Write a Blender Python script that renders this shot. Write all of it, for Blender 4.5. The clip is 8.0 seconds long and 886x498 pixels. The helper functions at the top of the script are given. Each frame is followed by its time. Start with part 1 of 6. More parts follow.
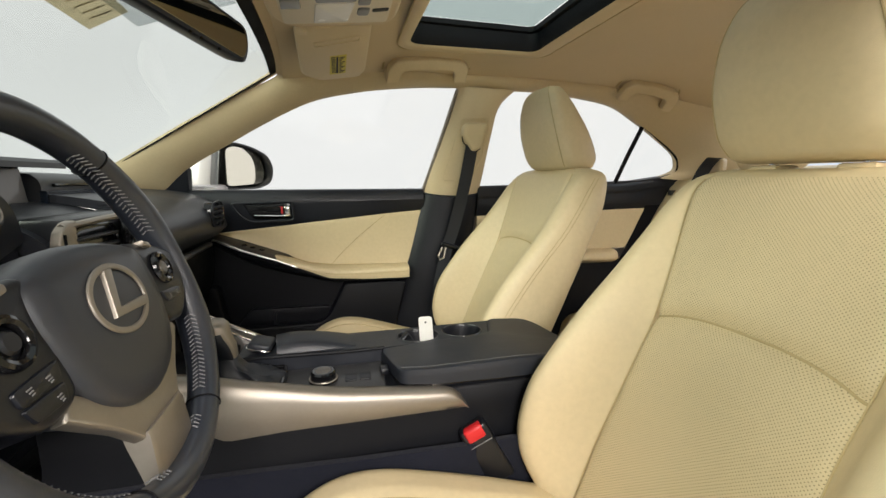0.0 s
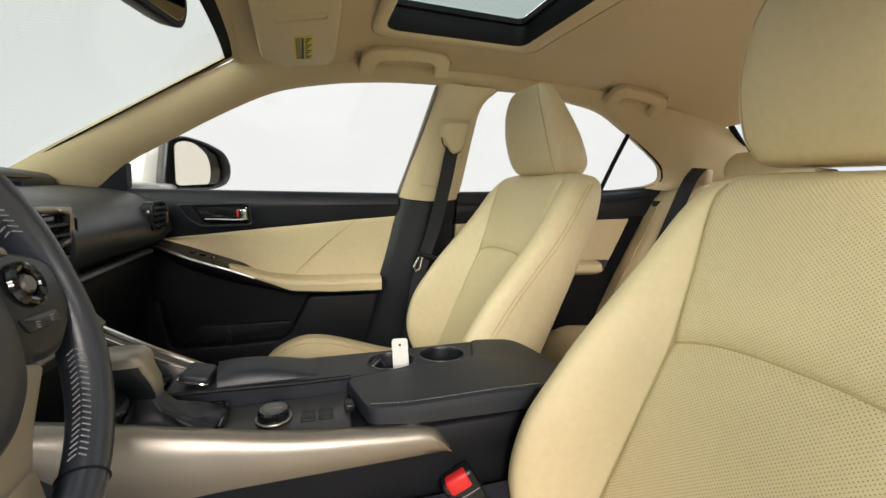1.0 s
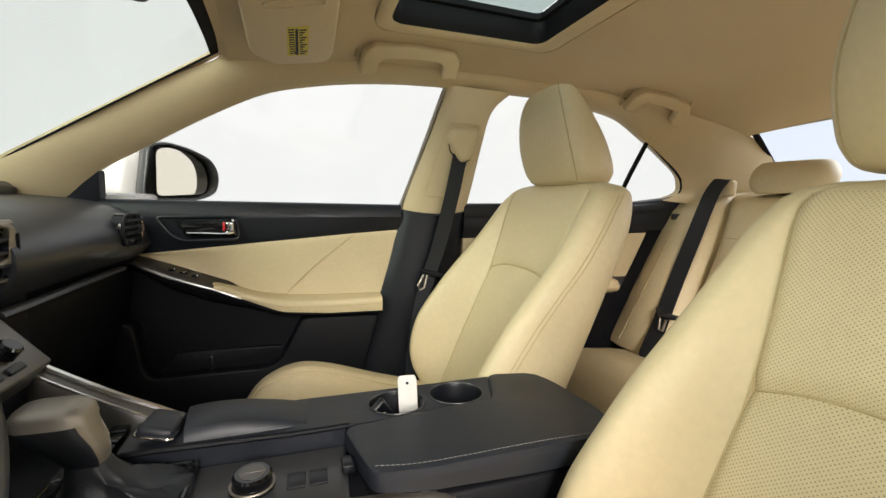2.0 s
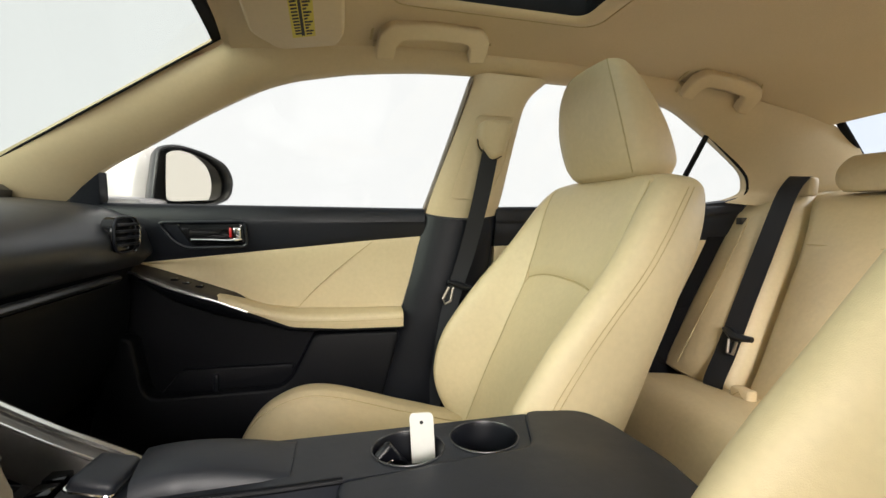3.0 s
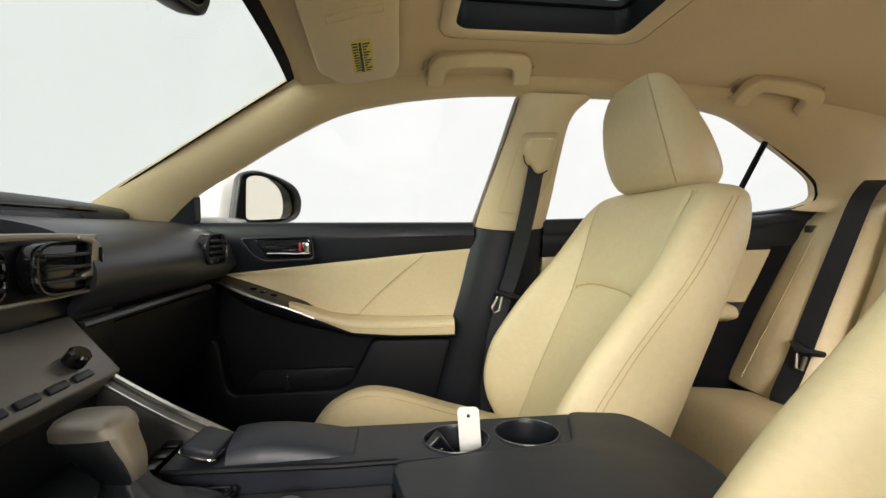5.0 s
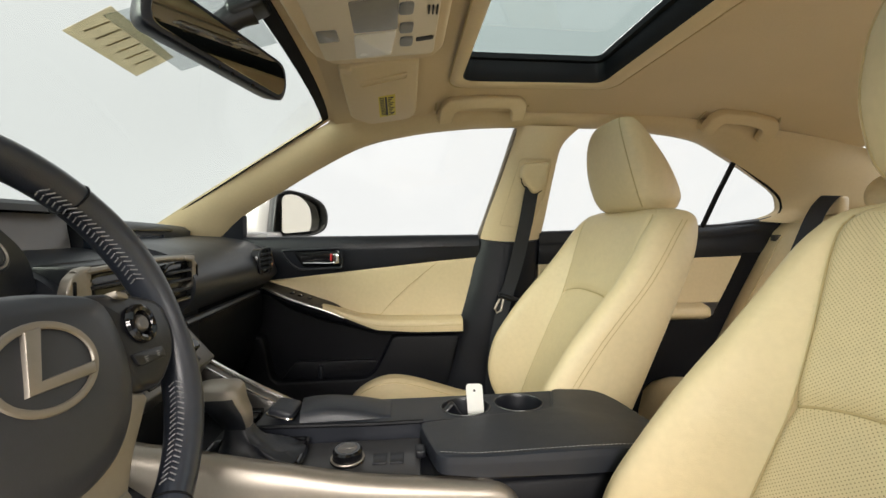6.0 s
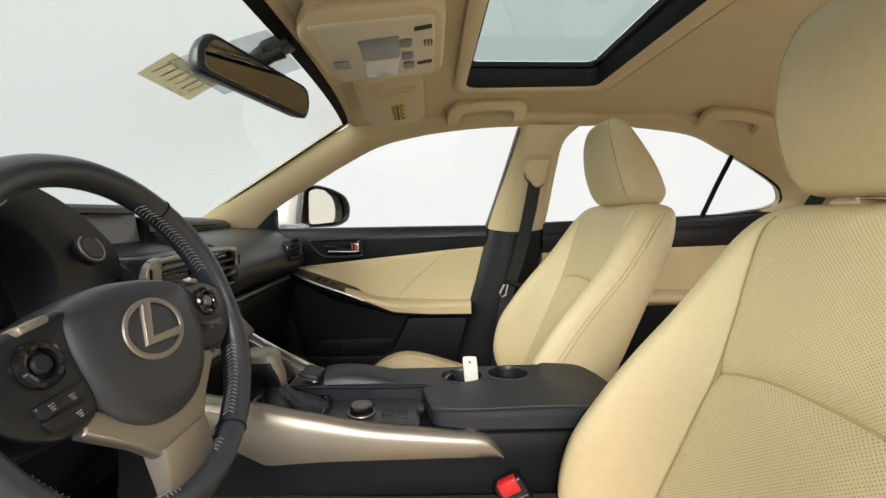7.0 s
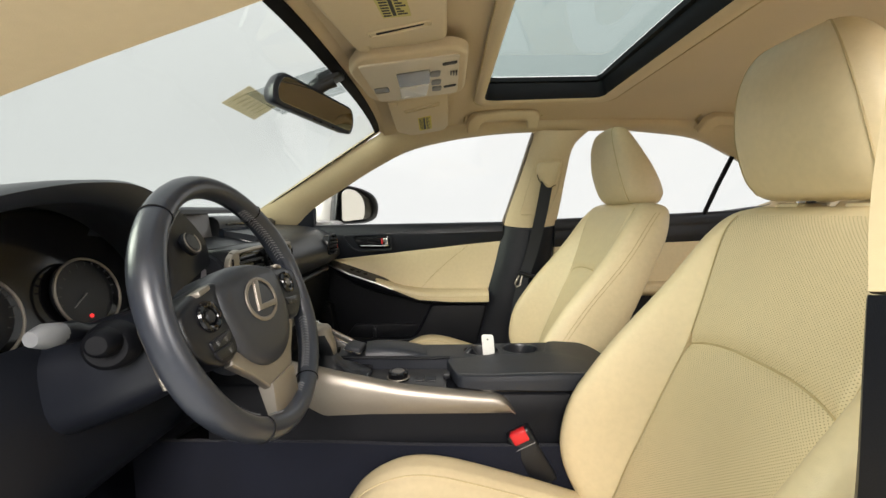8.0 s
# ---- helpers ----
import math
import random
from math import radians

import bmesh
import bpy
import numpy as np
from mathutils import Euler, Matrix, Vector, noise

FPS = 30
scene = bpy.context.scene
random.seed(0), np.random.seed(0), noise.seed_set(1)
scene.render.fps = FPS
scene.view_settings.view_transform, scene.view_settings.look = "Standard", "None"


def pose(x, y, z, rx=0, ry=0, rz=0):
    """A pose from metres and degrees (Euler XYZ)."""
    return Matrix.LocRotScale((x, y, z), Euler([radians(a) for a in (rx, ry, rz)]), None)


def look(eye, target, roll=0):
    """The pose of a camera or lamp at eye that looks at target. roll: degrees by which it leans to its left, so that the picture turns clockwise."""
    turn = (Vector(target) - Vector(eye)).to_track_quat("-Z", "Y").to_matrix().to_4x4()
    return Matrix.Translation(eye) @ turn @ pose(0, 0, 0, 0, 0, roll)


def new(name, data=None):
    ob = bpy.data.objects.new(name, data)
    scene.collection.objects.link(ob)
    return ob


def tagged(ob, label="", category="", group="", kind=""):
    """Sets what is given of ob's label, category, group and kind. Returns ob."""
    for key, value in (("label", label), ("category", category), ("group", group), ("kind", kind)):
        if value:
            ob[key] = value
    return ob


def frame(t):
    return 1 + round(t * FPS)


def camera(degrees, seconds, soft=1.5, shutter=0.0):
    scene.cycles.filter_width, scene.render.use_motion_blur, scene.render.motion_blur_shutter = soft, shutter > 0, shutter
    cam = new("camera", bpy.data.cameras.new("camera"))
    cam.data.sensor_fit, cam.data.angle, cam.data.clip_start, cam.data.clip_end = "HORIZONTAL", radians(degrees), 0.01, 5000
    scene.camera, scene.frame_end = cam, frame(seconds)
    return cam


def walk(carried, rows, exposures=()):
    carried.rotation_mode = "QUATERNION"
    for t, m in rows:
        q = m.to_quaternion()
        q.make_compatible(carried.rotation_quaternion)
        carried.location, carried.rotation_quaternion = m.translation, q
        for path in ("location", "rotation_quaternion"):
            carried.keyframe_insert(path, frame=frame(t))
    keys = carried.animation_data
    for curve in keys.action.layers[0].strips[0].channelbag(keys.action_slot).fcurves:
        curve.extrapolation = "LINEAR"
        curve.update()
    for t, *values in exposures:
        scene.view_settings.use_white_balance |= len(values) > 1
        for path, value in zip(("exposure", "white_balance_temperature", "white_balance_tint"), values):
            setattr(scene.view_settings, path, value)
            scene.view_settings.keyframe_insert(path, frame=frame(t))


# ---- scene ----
cam = camera(94.1, 8.0)
PATH = [
    (0.0, (-0.004, -0.785, 1.008), (0.473, 1.129, 0.677), 0.4),
    (0.5, (0.015, -0.721, 0.999), (0.553, 1.18, 0.687), 1.1),
    (1.0, (0.014, -0.664, 0.991), (0.62, 1.221, 0.707), 1.7),
    (1.5, (0.001, -0.611, 0.993), (0.649, 1.264, 0.737), 2.0),
    (3.0, (0.075, -0.415, 0.958), (0.545, 1.522, 0.795), 1.3),
    (3.5, (0.072, -0.385, 0.944), (0.455, 1.573, 0.806), 0.9),
    (4.0, (0.08, -0.368, 0.941), (0.387, 1.605, 0.829), 0.6),
    (4.5, (0.086, -0.399, 0.943), (0.326, 1.584, 0.846), 0.5),
    (6.0, (0.047, -0.667, 0.996), (0.226, 1.323, 0.897), -0.1),
    (6.5, (0.064, -0.734, 1.011), (0.186, 1.257, 0.869), -0.2),
    (7.0, (0.092, -0.798, 1.018), (0.146, 1.194, 0.849), -0.4),
    (7.5, (0.096, -0.877, 1.023), (0.08, 1.115, 0.836), -0.6),
    (8.0, (0.077, -0.958, 1.029), (0.045, 1.033, 0.837), -0.6),
]
walk(cam, [(t, look(eye, target, roll)) for t, eye, target, roll in PATH],
     exposures=[(0.0, 0.48), (1.5, 0.54), (3.5, 0.63), (4.5, 0.63), (6.5, 0.55), (8.0, 0.56)])

# ---- world and light ----
world = bpy.data.worlds.new("studio_surround")
scene.world = world
world.use_nodes = True
world.node_tree.nodes["Background"].inputs[0].default_value = (1.0, 0.99, 0.975, 1)
world.node_tree.nodes["Background"].inputs[1].default_value = 0.9


def fill_lamp(name, eye, target, w, h, power, tint):
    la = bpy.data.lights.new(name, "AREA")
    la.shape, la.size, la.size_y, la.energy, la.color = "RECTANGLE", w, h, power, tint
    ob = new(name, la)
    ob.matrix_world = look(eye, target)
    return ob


# unseen area lamps added to brighten the cabin from ahead, the side and behind
fill_lamp("fill_front", (-2.8, -1.1, 2.3), (0.3, 0.3, 0.85), 2.4, 1.4, 132, (0.96, 1.0, 0.85))
fill_lamp("fill_side", (0.1, -2.7, 2.0), (1.1, 0.3, 0.7), 1.1, 1.0, 85, (1.0, 0.935, 0.88))
fill_lamp("fill_rear", (3.8, -0.9, 2.5), (1.0, 0.1, 0.7), 3.0, 2.0, 130, (1.0, 0.975, 0.94))


# ---- materials ----
def mat(name, color, rough=0.5, metal=0.0, vary=0.06, grain=60.0, bump=0.1, bump_scale=400.0, coat=0.0, spec=0.5, sheen=0.0, ripple=0.0):
    m = bpy.data.materials.new(name)
    m.use_nodes = True
    nt = m.node_tree
    b = nt.nodes["Principled BSDF"]
    b.inputs["Roughness"].default_value = rough
    b.inputs["Metallic"].default_value = metal
    b.inputs["Coat Weight"].default_value = coat
    b.inputs["Specular IOR Level"].default_value = spec
    b.inputs["Sheen Weight"].default_value = sheen
    tc = nt.nodes.new("ShaderNodeTexCoord")
    big = nt.nodes.new("ShaderNodeTexNoise")
    big.inputs["Scale"].default_value = 6.0
    big.inputs["Detail"].default_value = 3.0
    fine = nt.nodes.new("ShaderNodeTexNoise")
    fine.inputs["Scale"].default_value = grain
    fine.inputs["Detail"].default_value = 2.0
    mix = nt.nodes.new("ShaderNodeMath")
    mix.operation = "ADD"
    nt.links.new(tc.outputs["Object"], big.inputs["Vector"])
    nt.links.new(tc.outputs["Object"], fine.inputs["Vector"])
    nt.links.new(big.outputs["Fac"], mix.inputs[0])
    nt.links.new(fine.outputs["Fac"], mix.inputs[1])
    ramp = nt.nodes.new("ShaderNodeMapRange")
    ramp.inputs["From Min"].default_value = 0.6
    ramp.inputs["From Max"].default_value = 1.4
    ramp.inputs["To Min"].default_value = 1.0 - vary
    ramp.inputs["To Max"].default_value = 1.0 + vary
    nt.links.new(mix.outputs[0], ramp.inputs["Value"])
    mul = nt.nodes.new("ShaderNodeVectorMath")
    mul.operation = "SCALE"
    mul.inputs[0].default_value = color
    nt.links.new(ramp.outputs["Result"], mul.inputs["Scale"])
    nt.links.new(mul.outputs["Vector"], b.inputs["Base Color"])
    rr = nt.nodes.new("ShaderNodeMapRange")
    rr.inputs["From Min"].default_value = 0.3
    rr.inputs["From Max"].default_value = 0.7
    rr.inputs["To Min"].default_value = max(0.02, rough * 0.88)
    rr.inputs["To Max"].default_value = min(1.0, rough * 1.12)
    nt.links.new(big.outputs["Fac"], rr.inputs["Value"])
    nt.links.new(rr.outputs["Result"], b.inputs["Roughness"])
    if bump:
        v = nt.nodes.new("ShaderNodeTexVoronoi")
        v.inputs["Scale"].default_value = bump_scale
        nt.links.new(tc.outputs["Object"], v.inputs["Vector"])
        bp = nt.nodes.new("ShaderNodeBump")
        bp.inputs["Strength"].default_value = bump
        bp.inputs["Distance"].default_value = 0.0006
        nt.links.new(v.outputs["Distance"], bp.inputs["Height"])
        nt.links.new(bp.outputs["Normal"], b.inputs["Normal"])
        if ripple:
            soft = nt.nodes.new("ShaderNodeTexNoise")
            soft.inputs["Scale"].default_value = 17.0
            soft.inputs["Detail"].default_value = 3.0
            nt.links.new(tc.outputs["Object"], soft.inputs["Vector"])
            wave = nt.nodes.new("ShaderNodeBump")
            wave.inputs["Strength"].default_value = ripple
            wave.inputs["Distance"].default_value = 0.012
            nt.links.new(soft.outputs["Fac"], wave.inputs["Height"])
            nt.links.new(wave.outputs["Normal"], bp.inputs["Normal"])
    return m


def perforate(m, pitch=0.0037, hole=0.25, dark=(0.245, 0.195, 0.11, 1)):
    """Staggered rows of pin holes in the leather, laid out over width and height."""
    nt = m.node_tree
    b = nt.nodes["Principled BSDF"]
    tc = nt.nodes.new("ShaderNodeTexCoord")
    sep = nt.nodes.new("ShaderNodeSeparateXYZ")
    nt.links.new(tc.outputs["UV"], sep.inputs[0])

    def op(kind, a, c):
        n = nt.nodes.new("ShaderNodeMath")
        n.operation = kind
        for i, s in enumerate((a, c)):
            if s is None:
                continue
            if isinstance(s, (int, float)):
                n.inputs[i].default_value = s
            else:
                nt.links.new(s, n.inputs[i])
        return n.outputs[0]

    u = op("DIVIDE", sep.outputs[0], pitch)
    v = op("DIVIDE", sep.outputs[1], pitch)
    p, q = op("ADD", u, v), op("SUBTRACT", u, v)
    p = op("MULTIPLY", p, 0.7071)
    q = op("MULTIPLY", q, 0.7071)
    p = op("SUBTRACT", op("FRACT", p, None), 0.5)
    q = op("SUBTRACT", op("FRACT", q, None), 0.5)
    d = op("SQRT", op("ADD", op("MULTIPLY", p, p), op("MULTIPLY", q, q)), None)
    inside = op("LESS_THAN", d, hole * 0.72)
    old = b.inputs["Base Color"].links[0].from_socket
    mx = nt.nodes.new("ShaderNodeMix")
    mx.data_type = "RGBA"
    mx.inputs["B"].default_value = dark
    nt.links.new(inside, mx.inputs["Factor"])
    nt.links.new(old, mx.inputs["A"])
    nt.links.new(mx.outputs["Result"], b.inputs["Base Color"])
    return m


def glass(name, tint, rough=0.0, reflect=0.025):
    """Thin pane: tinted straight transmission with a Fresnel sheen."""
    m = bpy.data.materials.new(name)
    m.use_nodes = True
    nt = m.node_tree
    nt.nodes.remove(nt.nodes["Principled BSDF"])
    t = nt.nodes.new("ShaderNodeBsdfTransparent")
    t.inputs[0].default_value = (*tint, 1)
    g = nt.nodes.new("ShaderNodeBsdfGlossy")
    g.inputs["Roughness"].default_value = rough
    lw = nt.nodes.new("ShaderNodeLayerWeight")
    lw.inputs["Blend"].default_value = 0.5
    pw = nt.nodes.new("ShaderNodeMath")
    pw.operation = "POWER"
    pw.inputs[1].default_value = 4.0
    nt.links.new(lw.outputs["Facing"], pw.inputs[0])
    f = nt.nodes.new("ShaderNodeMath")
    f.operation = "MULTIPLY_ADD"
    f.inputs[1].default_value = 0.5
    f.inputs[2].default_value = reflect
    nt.links.new(pw.outputs[0], f.inputs[0])
    mx = nt.nodes.new("ShaderNodeMixShader")
    nt.links.new(f.outputs[0], mx.inputs[0])
    nt.links.new(t.outputs[0], mx.inputs[1])
    nt.links.new(g.outputs[0], mx.inputs[2])
    nt.links.new(mx.outputs[0], nt.nodes["Material Output"].inputs[0])
    return m


CREAM = (0.622, 0.512, 0.316)
leather = mat("cream_leather", CREAM, 0.46, vary=0.055, grain=90, bump=0.28, bump_scale=900, ripple=0.22)
perf_faint = perforate(mat("faintly_perforated_cream_leather", CREAM, 0.52, vary=0.055, grain=90, bump=0.2, bump_scale=900, ripple=0.2), 0.0037, 0.20, (0.55, 0.45, 0.275, 1))
perf = perforate(mat("perforated_cream_leather", CREAM, 0.52, vary=0.055, grain=90, bump=0.2, bump_scale=900, ripple=0.2))
seam_cream = mat("cream_thread", (0.47, 0.37, 0.20), 0.7, vary=0.1, bump=0)
thread_grey = mat("pale_grey_thread", (0.19, 0.19, 0.195), 0.7, vary=0.1, bump=0)
fabric = mat("cream_headliner_fabric", (0.618, 0.495, 0.315), 0.95, vary=0.05, grain=300, bump=0.35, bump_scale=1500, spec=0.2, sheen=0.15)
plastic_cream = mat("cream_moulded_plastic", (0.630, 0.51, 0.318), 0.55, vary=0.035, grain=120, bump=0.2, bump_scale=1300)
black = mat("black_soft_plastic", (0.0085, 0.0100, 0.0150), 0.36, vary=0.14, grain=150, bump=0.16, bump_scale=1100, spec=0.45)
black_leather = mat("black_leather", (0.010, 0.0115, 0.0155), 0.44, vary=0.1, grain=110, bump=0.25, bump_scale=700, spec=0.5)
black_hard = mat("black_hard_plastic", (0.0058, 0.0066, 0.0095), 0.34, vary=0.12, grain=160, bump=0.12, bump_scale=1200, spec=0.5)
# black dash skin, base raised to carry light from the windscreen
dash_soft_lit = mat("soft_black_dash_skin_lit", (0.0180, 0.0205, 0.0275), 0.42, vary=0.14, grain=150, bump=0.1, bump_scale=1100, spec=0.75)
pillar_black = mat("black_pillar_plastic", (0.0058, 0.0068, 0.0100), 0.42, vary=0.14, grain=150, bump=0.2, bump_scale=1100, spec=0.26)
# matt black, with the shade of footwell and lower panels in its base
black_matte_shaded = mat("shaded_matt_black_plastic", (0.0045, 0.0050, 0.0070), 0.50, vary=0.14, grain=150, bump=0.3, bump_scale=1100, spec=0.18)
dark_bronze = mat("dark_bronze_satin_plate", (0.050, 0.043, 0.036), 0.36, metal=0.3, vary=0.08, grain=200, bump=0.05, bump_scale=2000)
bright_satin = mat("bright_satin_metal", (0.80, 0.78, 0.74), 0.28, metal=1.0, vary=0.03, bump=0)
gloss_black = mat("gloss_black", (0.006, 0.006, 0.007), 0.1, vary=0.1, bump=0)
rim_leather = mat("worn_rim_leather", (0.021, 0.0245, 0.034), 0.33, vary=0.16, grain=140, bump=0.1, bump_scale=900, spec=0.75)
rubber = mat("black_rubber", (0.006, 0.006, 0.007), 0.75, spec=0.15, vary=0.12, bump=0.1)
webbing = mat("black_belt_webbing", (0.019, 0.020, 0.024), 0.68, spec=0.3, vary=0.16, grain=900, bump=0.5, bump_scale=1400)
carpet_mat = mat("dark_navy_carpet", (0.0090, 0.0105, 0.0185), 0.98, vary=0.35, grain=420, bump=1.0, bump_scale=900, spec=0.1, sheen=0.1)
silver = mat("champagne_satin_metal", (0.340, 0.305, 0.262), 0.46, metal=0.85, vary=0.04, grain=200, bump=0.05, bump_scale=2000)
silver_dark = mat("smoked_satin_metal", (0.16, 0.15, 0.14), 0.38, metal=0.7, vary=0.07, grain=200, bump=0.05)
chrome = mat("chrome", (0.78, 0.77, 0.75), 0.1, metal=1.0, vary=0.02, bump=0)
# cream of the reflected surroundings is put into this mirror's colour
mirror_mat = mat("warm_reflection_mirror", (0.88, 0.82, 0.70), 0.015, metal=1.0, vary=0.004, bump=0)
red = mat("red_button_plastic", (0.55, 0.018, 0.022), 0.4, vary=0.06, bump=0)
white_card = mat("white_card", (0.82, 0.81, 0.77), 0.6, vary=0.04, bump=0.1)
ink = mat("dark_ink", (0.03, 0.03, 0.03), 0.7, vary=0.1, bump=0)
yellow = mat("yellow_label", (0.62, 0.52, 0.08), 0.6, vary=0.05, bump=0)
label_olive = mat("olive_paper_label", (0.50, 0.44, 0.15), 0.6, vary=0.06, bump=0)
label_gold = mat("gold_paper_sticker", (0.74, 0.68, 0.56), 0.7, vary=0.08, bump=0)
# grey that the switched-off display reflects is put into its base colour
screen_mat = mat("display_reflection_grey", (0.19, 0.175, 0.175), 0.22, vary=0.03, bump=0)
screen_dark = mat("dark_blue_gloss", (0.012, 0.018, 0.030), 0.18, vary=0.05, bump=0)
grey_btn = mat("grey_button", (0.2, 0.2, 0.2), 0.45, vary=0.06, bump=0)
pale_lens = mat("pale_lamp_lens", (0.75, 0.73, 0.68), 0.25, vary=0.03, bump=0.1)
smoke_lens = mat("smoked_lamp_lens", (0.22, 0.21, 0.19), 0.2, vary=0.05, bump=0)
pearl = mat("pearl_white_paint", (0.72, 0.68, 0.68), 0.25, vary=0.02, bump=0, coat=0.6)
console_soft = mat("soft_dark_grey_console_skin", (0.0120, 0.0145, 0.0210), 0.48, vary=0.1, grain=110, bump=0.22, bump_scale=800, spec=0.55, ripple=0.10)
ticks = mat("dim_dial_print", (0.05, 0.05, 0.05), 0.6, vary=0.1, bump=0)
plate_cream = mat("pale_cream_plastic", (0.66, 0.585, 0.455), 0.5, vary=0.03, grain=150, bump=0.1, bump_scale=1500)
plate_grey = mat("grey_satin_plate", (0.040, 0.040, 0.042), 0.36, metal=0.25, vary=0.08, grain=200, bump=0.05, bump_scale=2000, spec=0.7)
stalk_grey = mat("pale_grey_plastic", (0.20, 0.205, 0.215), 0.45, vary=0.05, bump=0.1, bump_scale=1500)
sticker_ink = mat("brown_ink", (0.44, 0.38, 0.25), 0.7, vary=0.1, bump=0)
# dark olive cabin reflection is put into the rear-view mirror's colour
dark_mirror = mat("dark_reflection_mirror", (0.31, 0.30, 0.265), 0.02, metal=1.0, vary=0.004, bump=0)
studio_floor_mat = mat("studio_floor_paint", (0.36, 0.36, 0.36), 0.6, vary=0.08, grain=20, bump=0.05)
studio_wall_mat = mat("studio_grey_wall", (0.235, 0.252, 0.246), 0.9, vary=0.02, grain=8, bump=0.05)
for m_ in (label_gold, sticker_ink):
    nt_ = m_.node_tree
    tr_ = nt_.nodes.new("ShaderNodeBsdfTranslucent")
    mx_ = nt_.nodes.new("ShaderNodeMixShader")
    mx_.inputs[0].default_value = 0.6
    nt_.links.new(nt_.nodes["Principled BSDF"].inputs["Base Color"].links[0].from_socket, tr_.inputs["Color"])
    nt_.links.new(nt_.nodes["Principled BSDF"].outputs[0], mx_.inputs[1])
    nt_.links.new(tr_.outputs[0], mx_.inputs[2])
    nt_.links.new(mx_.outputs[0], nt_.nodes["Material Output"].inputs[0])
glass_side = glass("clear_side_glass", (0.845, 0.853, 0.852))
glass_rear = glass("blue_grey_rear_glass", (0.80, 0.84, 0.90))
glass_ws = glass("green_tint_windscreen", (0.795, 0.818, 0.807))
glass_roof = glass("smoked_green_roof_glass", (0.63, 0.69, 0.68))
glass_patch = glass("grey_tint_patch", (0.80, 0.82, 0.82))
lamp_red = bpy.data.materials.new("red_telltale")
lamp_red.use_nodes = True
lamp_red.node_tree.nodes["Principled BSDF"].inputs["Base Color"].default_value = (0.5, 0.01, 0.01, 1)
lamp_red.node_tree.nodes["Principled BSDF"].inputs["Emission Color"].default_value = (1, 0.05, 0.05, 1)
lamp_red.node_tree.nodes["Principled BSDF"].inputs["Emission Strength"].default_value = 0.6


# ---- building helpers ----
def thing(name, label, category, at=(0, 0, 0), group="", kind=""):
    e = new(name)
    e.empty_display_size = 0.05
    e.location = at
    return tagged(e, label, category, group, kind)


def part(name, bm, material, parent=None, label="", smooth=True, angle=40):
    """One mesh object out of a bmesh, under a thing or a part (or alone)."""
    bmesh.ops.recalc_face_normals(bm, faces=bm.faces)
    me = bpy.data.meshes.new(name)
    bm.to_mesh(me)
    bm.free()
    me.materials.append(material)
    if smooth:
        me.shade_smooth()
        me.set_sharp_from_angle(angle=radians(angle))
    ob = new(name, me)
    if parent is not None:
        p, root = parent, Vector((0, 0, 0))
        while p is not None:
            root += p.location
            p = p.parent
        ob.parent = parent
        ob.location = -root
    if label:
        ob["label"] = label
    return ob


def single(name, bm, material, label, category, kind="", group="", smooth=True, angle=40):
    return tagged(part(name, bm, material, smooth=smooth, angle=angle), label, category, group, kind)


def B():
    return bmesh.new()


def spline(pts, n):
    """n points along a Catmull-Rom curve through pts."""
    p = [np.array(q, float) for q in pts]
    p = [2 * p[0] - p[1]] + p + [2 * p[-1] - p[-2]]
    out, m = [], len(pts) - 1
    for i in range(n):
        s = i / (n - 1) * m
        k = min(int(s), m - 1)
        t = s - k
        a, b, c, d = p[k:k + 4]
        out.append(0.5 * (2 * b + (c - a) * t + (2 * a - 5 * b + 4 * c - d) * t * t + (3 * b - a - 3 * c + d) * t ** 3))
    return out


def grid(bm, rows, close_u=False, close_v=False, caps=False):
    """Faces over a grid of points. close_u: rows are rings."""
    vs = [[bm.verts.new(tuple(p)) for p in r] for r in rows]
    n, m = len(vs), len(vs[0])
    for i in range(n if close_v else n - 1):
        for j in range(m if close_u else m - 1):
            a, b = vs[i], vs[(i + 1) % n]
            bm.faces.new((a[j], a[(j + 1) % m], b[(j + 1) % m], b[j]))
    if caps:
        bm.faces.new(vs[0])
        bm.faces.new(vs[-1])
    return vs


def sheet(bm, rows, off):
    """A grid of points thickened by the offset vector, with closed edges."""
    off = np.array(off, float)
    back = [[np.array(p) + off for p in r] for r in rows]
    a, b = grid(bm, rows), grid(bm, back)
    n, m = len(a), len(a[0])
    for i in range(n - 1):
        bm.faces.new((a[i][0], a[i + 1][0], b[i + 1][0], b[i][0]))
        bm.faces.new((a[i][m - 1], b[i][m - 1], b[i + 1][m - 1], a[i + 1][m - 1]))
    for j in range(m - 1):
        bm.faces.new((a[0][j], b[0][j], b[0][j + 1], a[0][j + 1]))
        bm.faces.new((a[n - 1][j], a[n - 1][j + 1], b[n - 1][j + 1], b[n - 1][j]))


def tube(bm, pts, r, sides=8, closed=False, flat=1.0, up=(0, 0, 1)):
    pts = [Vector(p) for p in pts]
    rows, n = [], len(pts)
    for i, p in enumerate(pts):
        a = pts[(i - 1) % n] if closed or i else p
        b = pts[(i + 1) % n] if closed or i < n - 1 else p
        t = (b - a).normalized()
        s = t.cross(Vector(up))
        if s.length < 1e-4:
            s = t.cross(Vector((1, 0, 0)))
        s.normalize()
        w = s.cross(t)
        rr = r[i] if isinstance(r, (list, tuple)) else r
        rows.append([p + rr * (s * math.cos(q) + w * flat * math.sin(q)) for q in [2 * math.pi * k / sides for k in range(sides)]])
    grid(bm, rows, close_u=True, close_v=closed, caps=not closed)


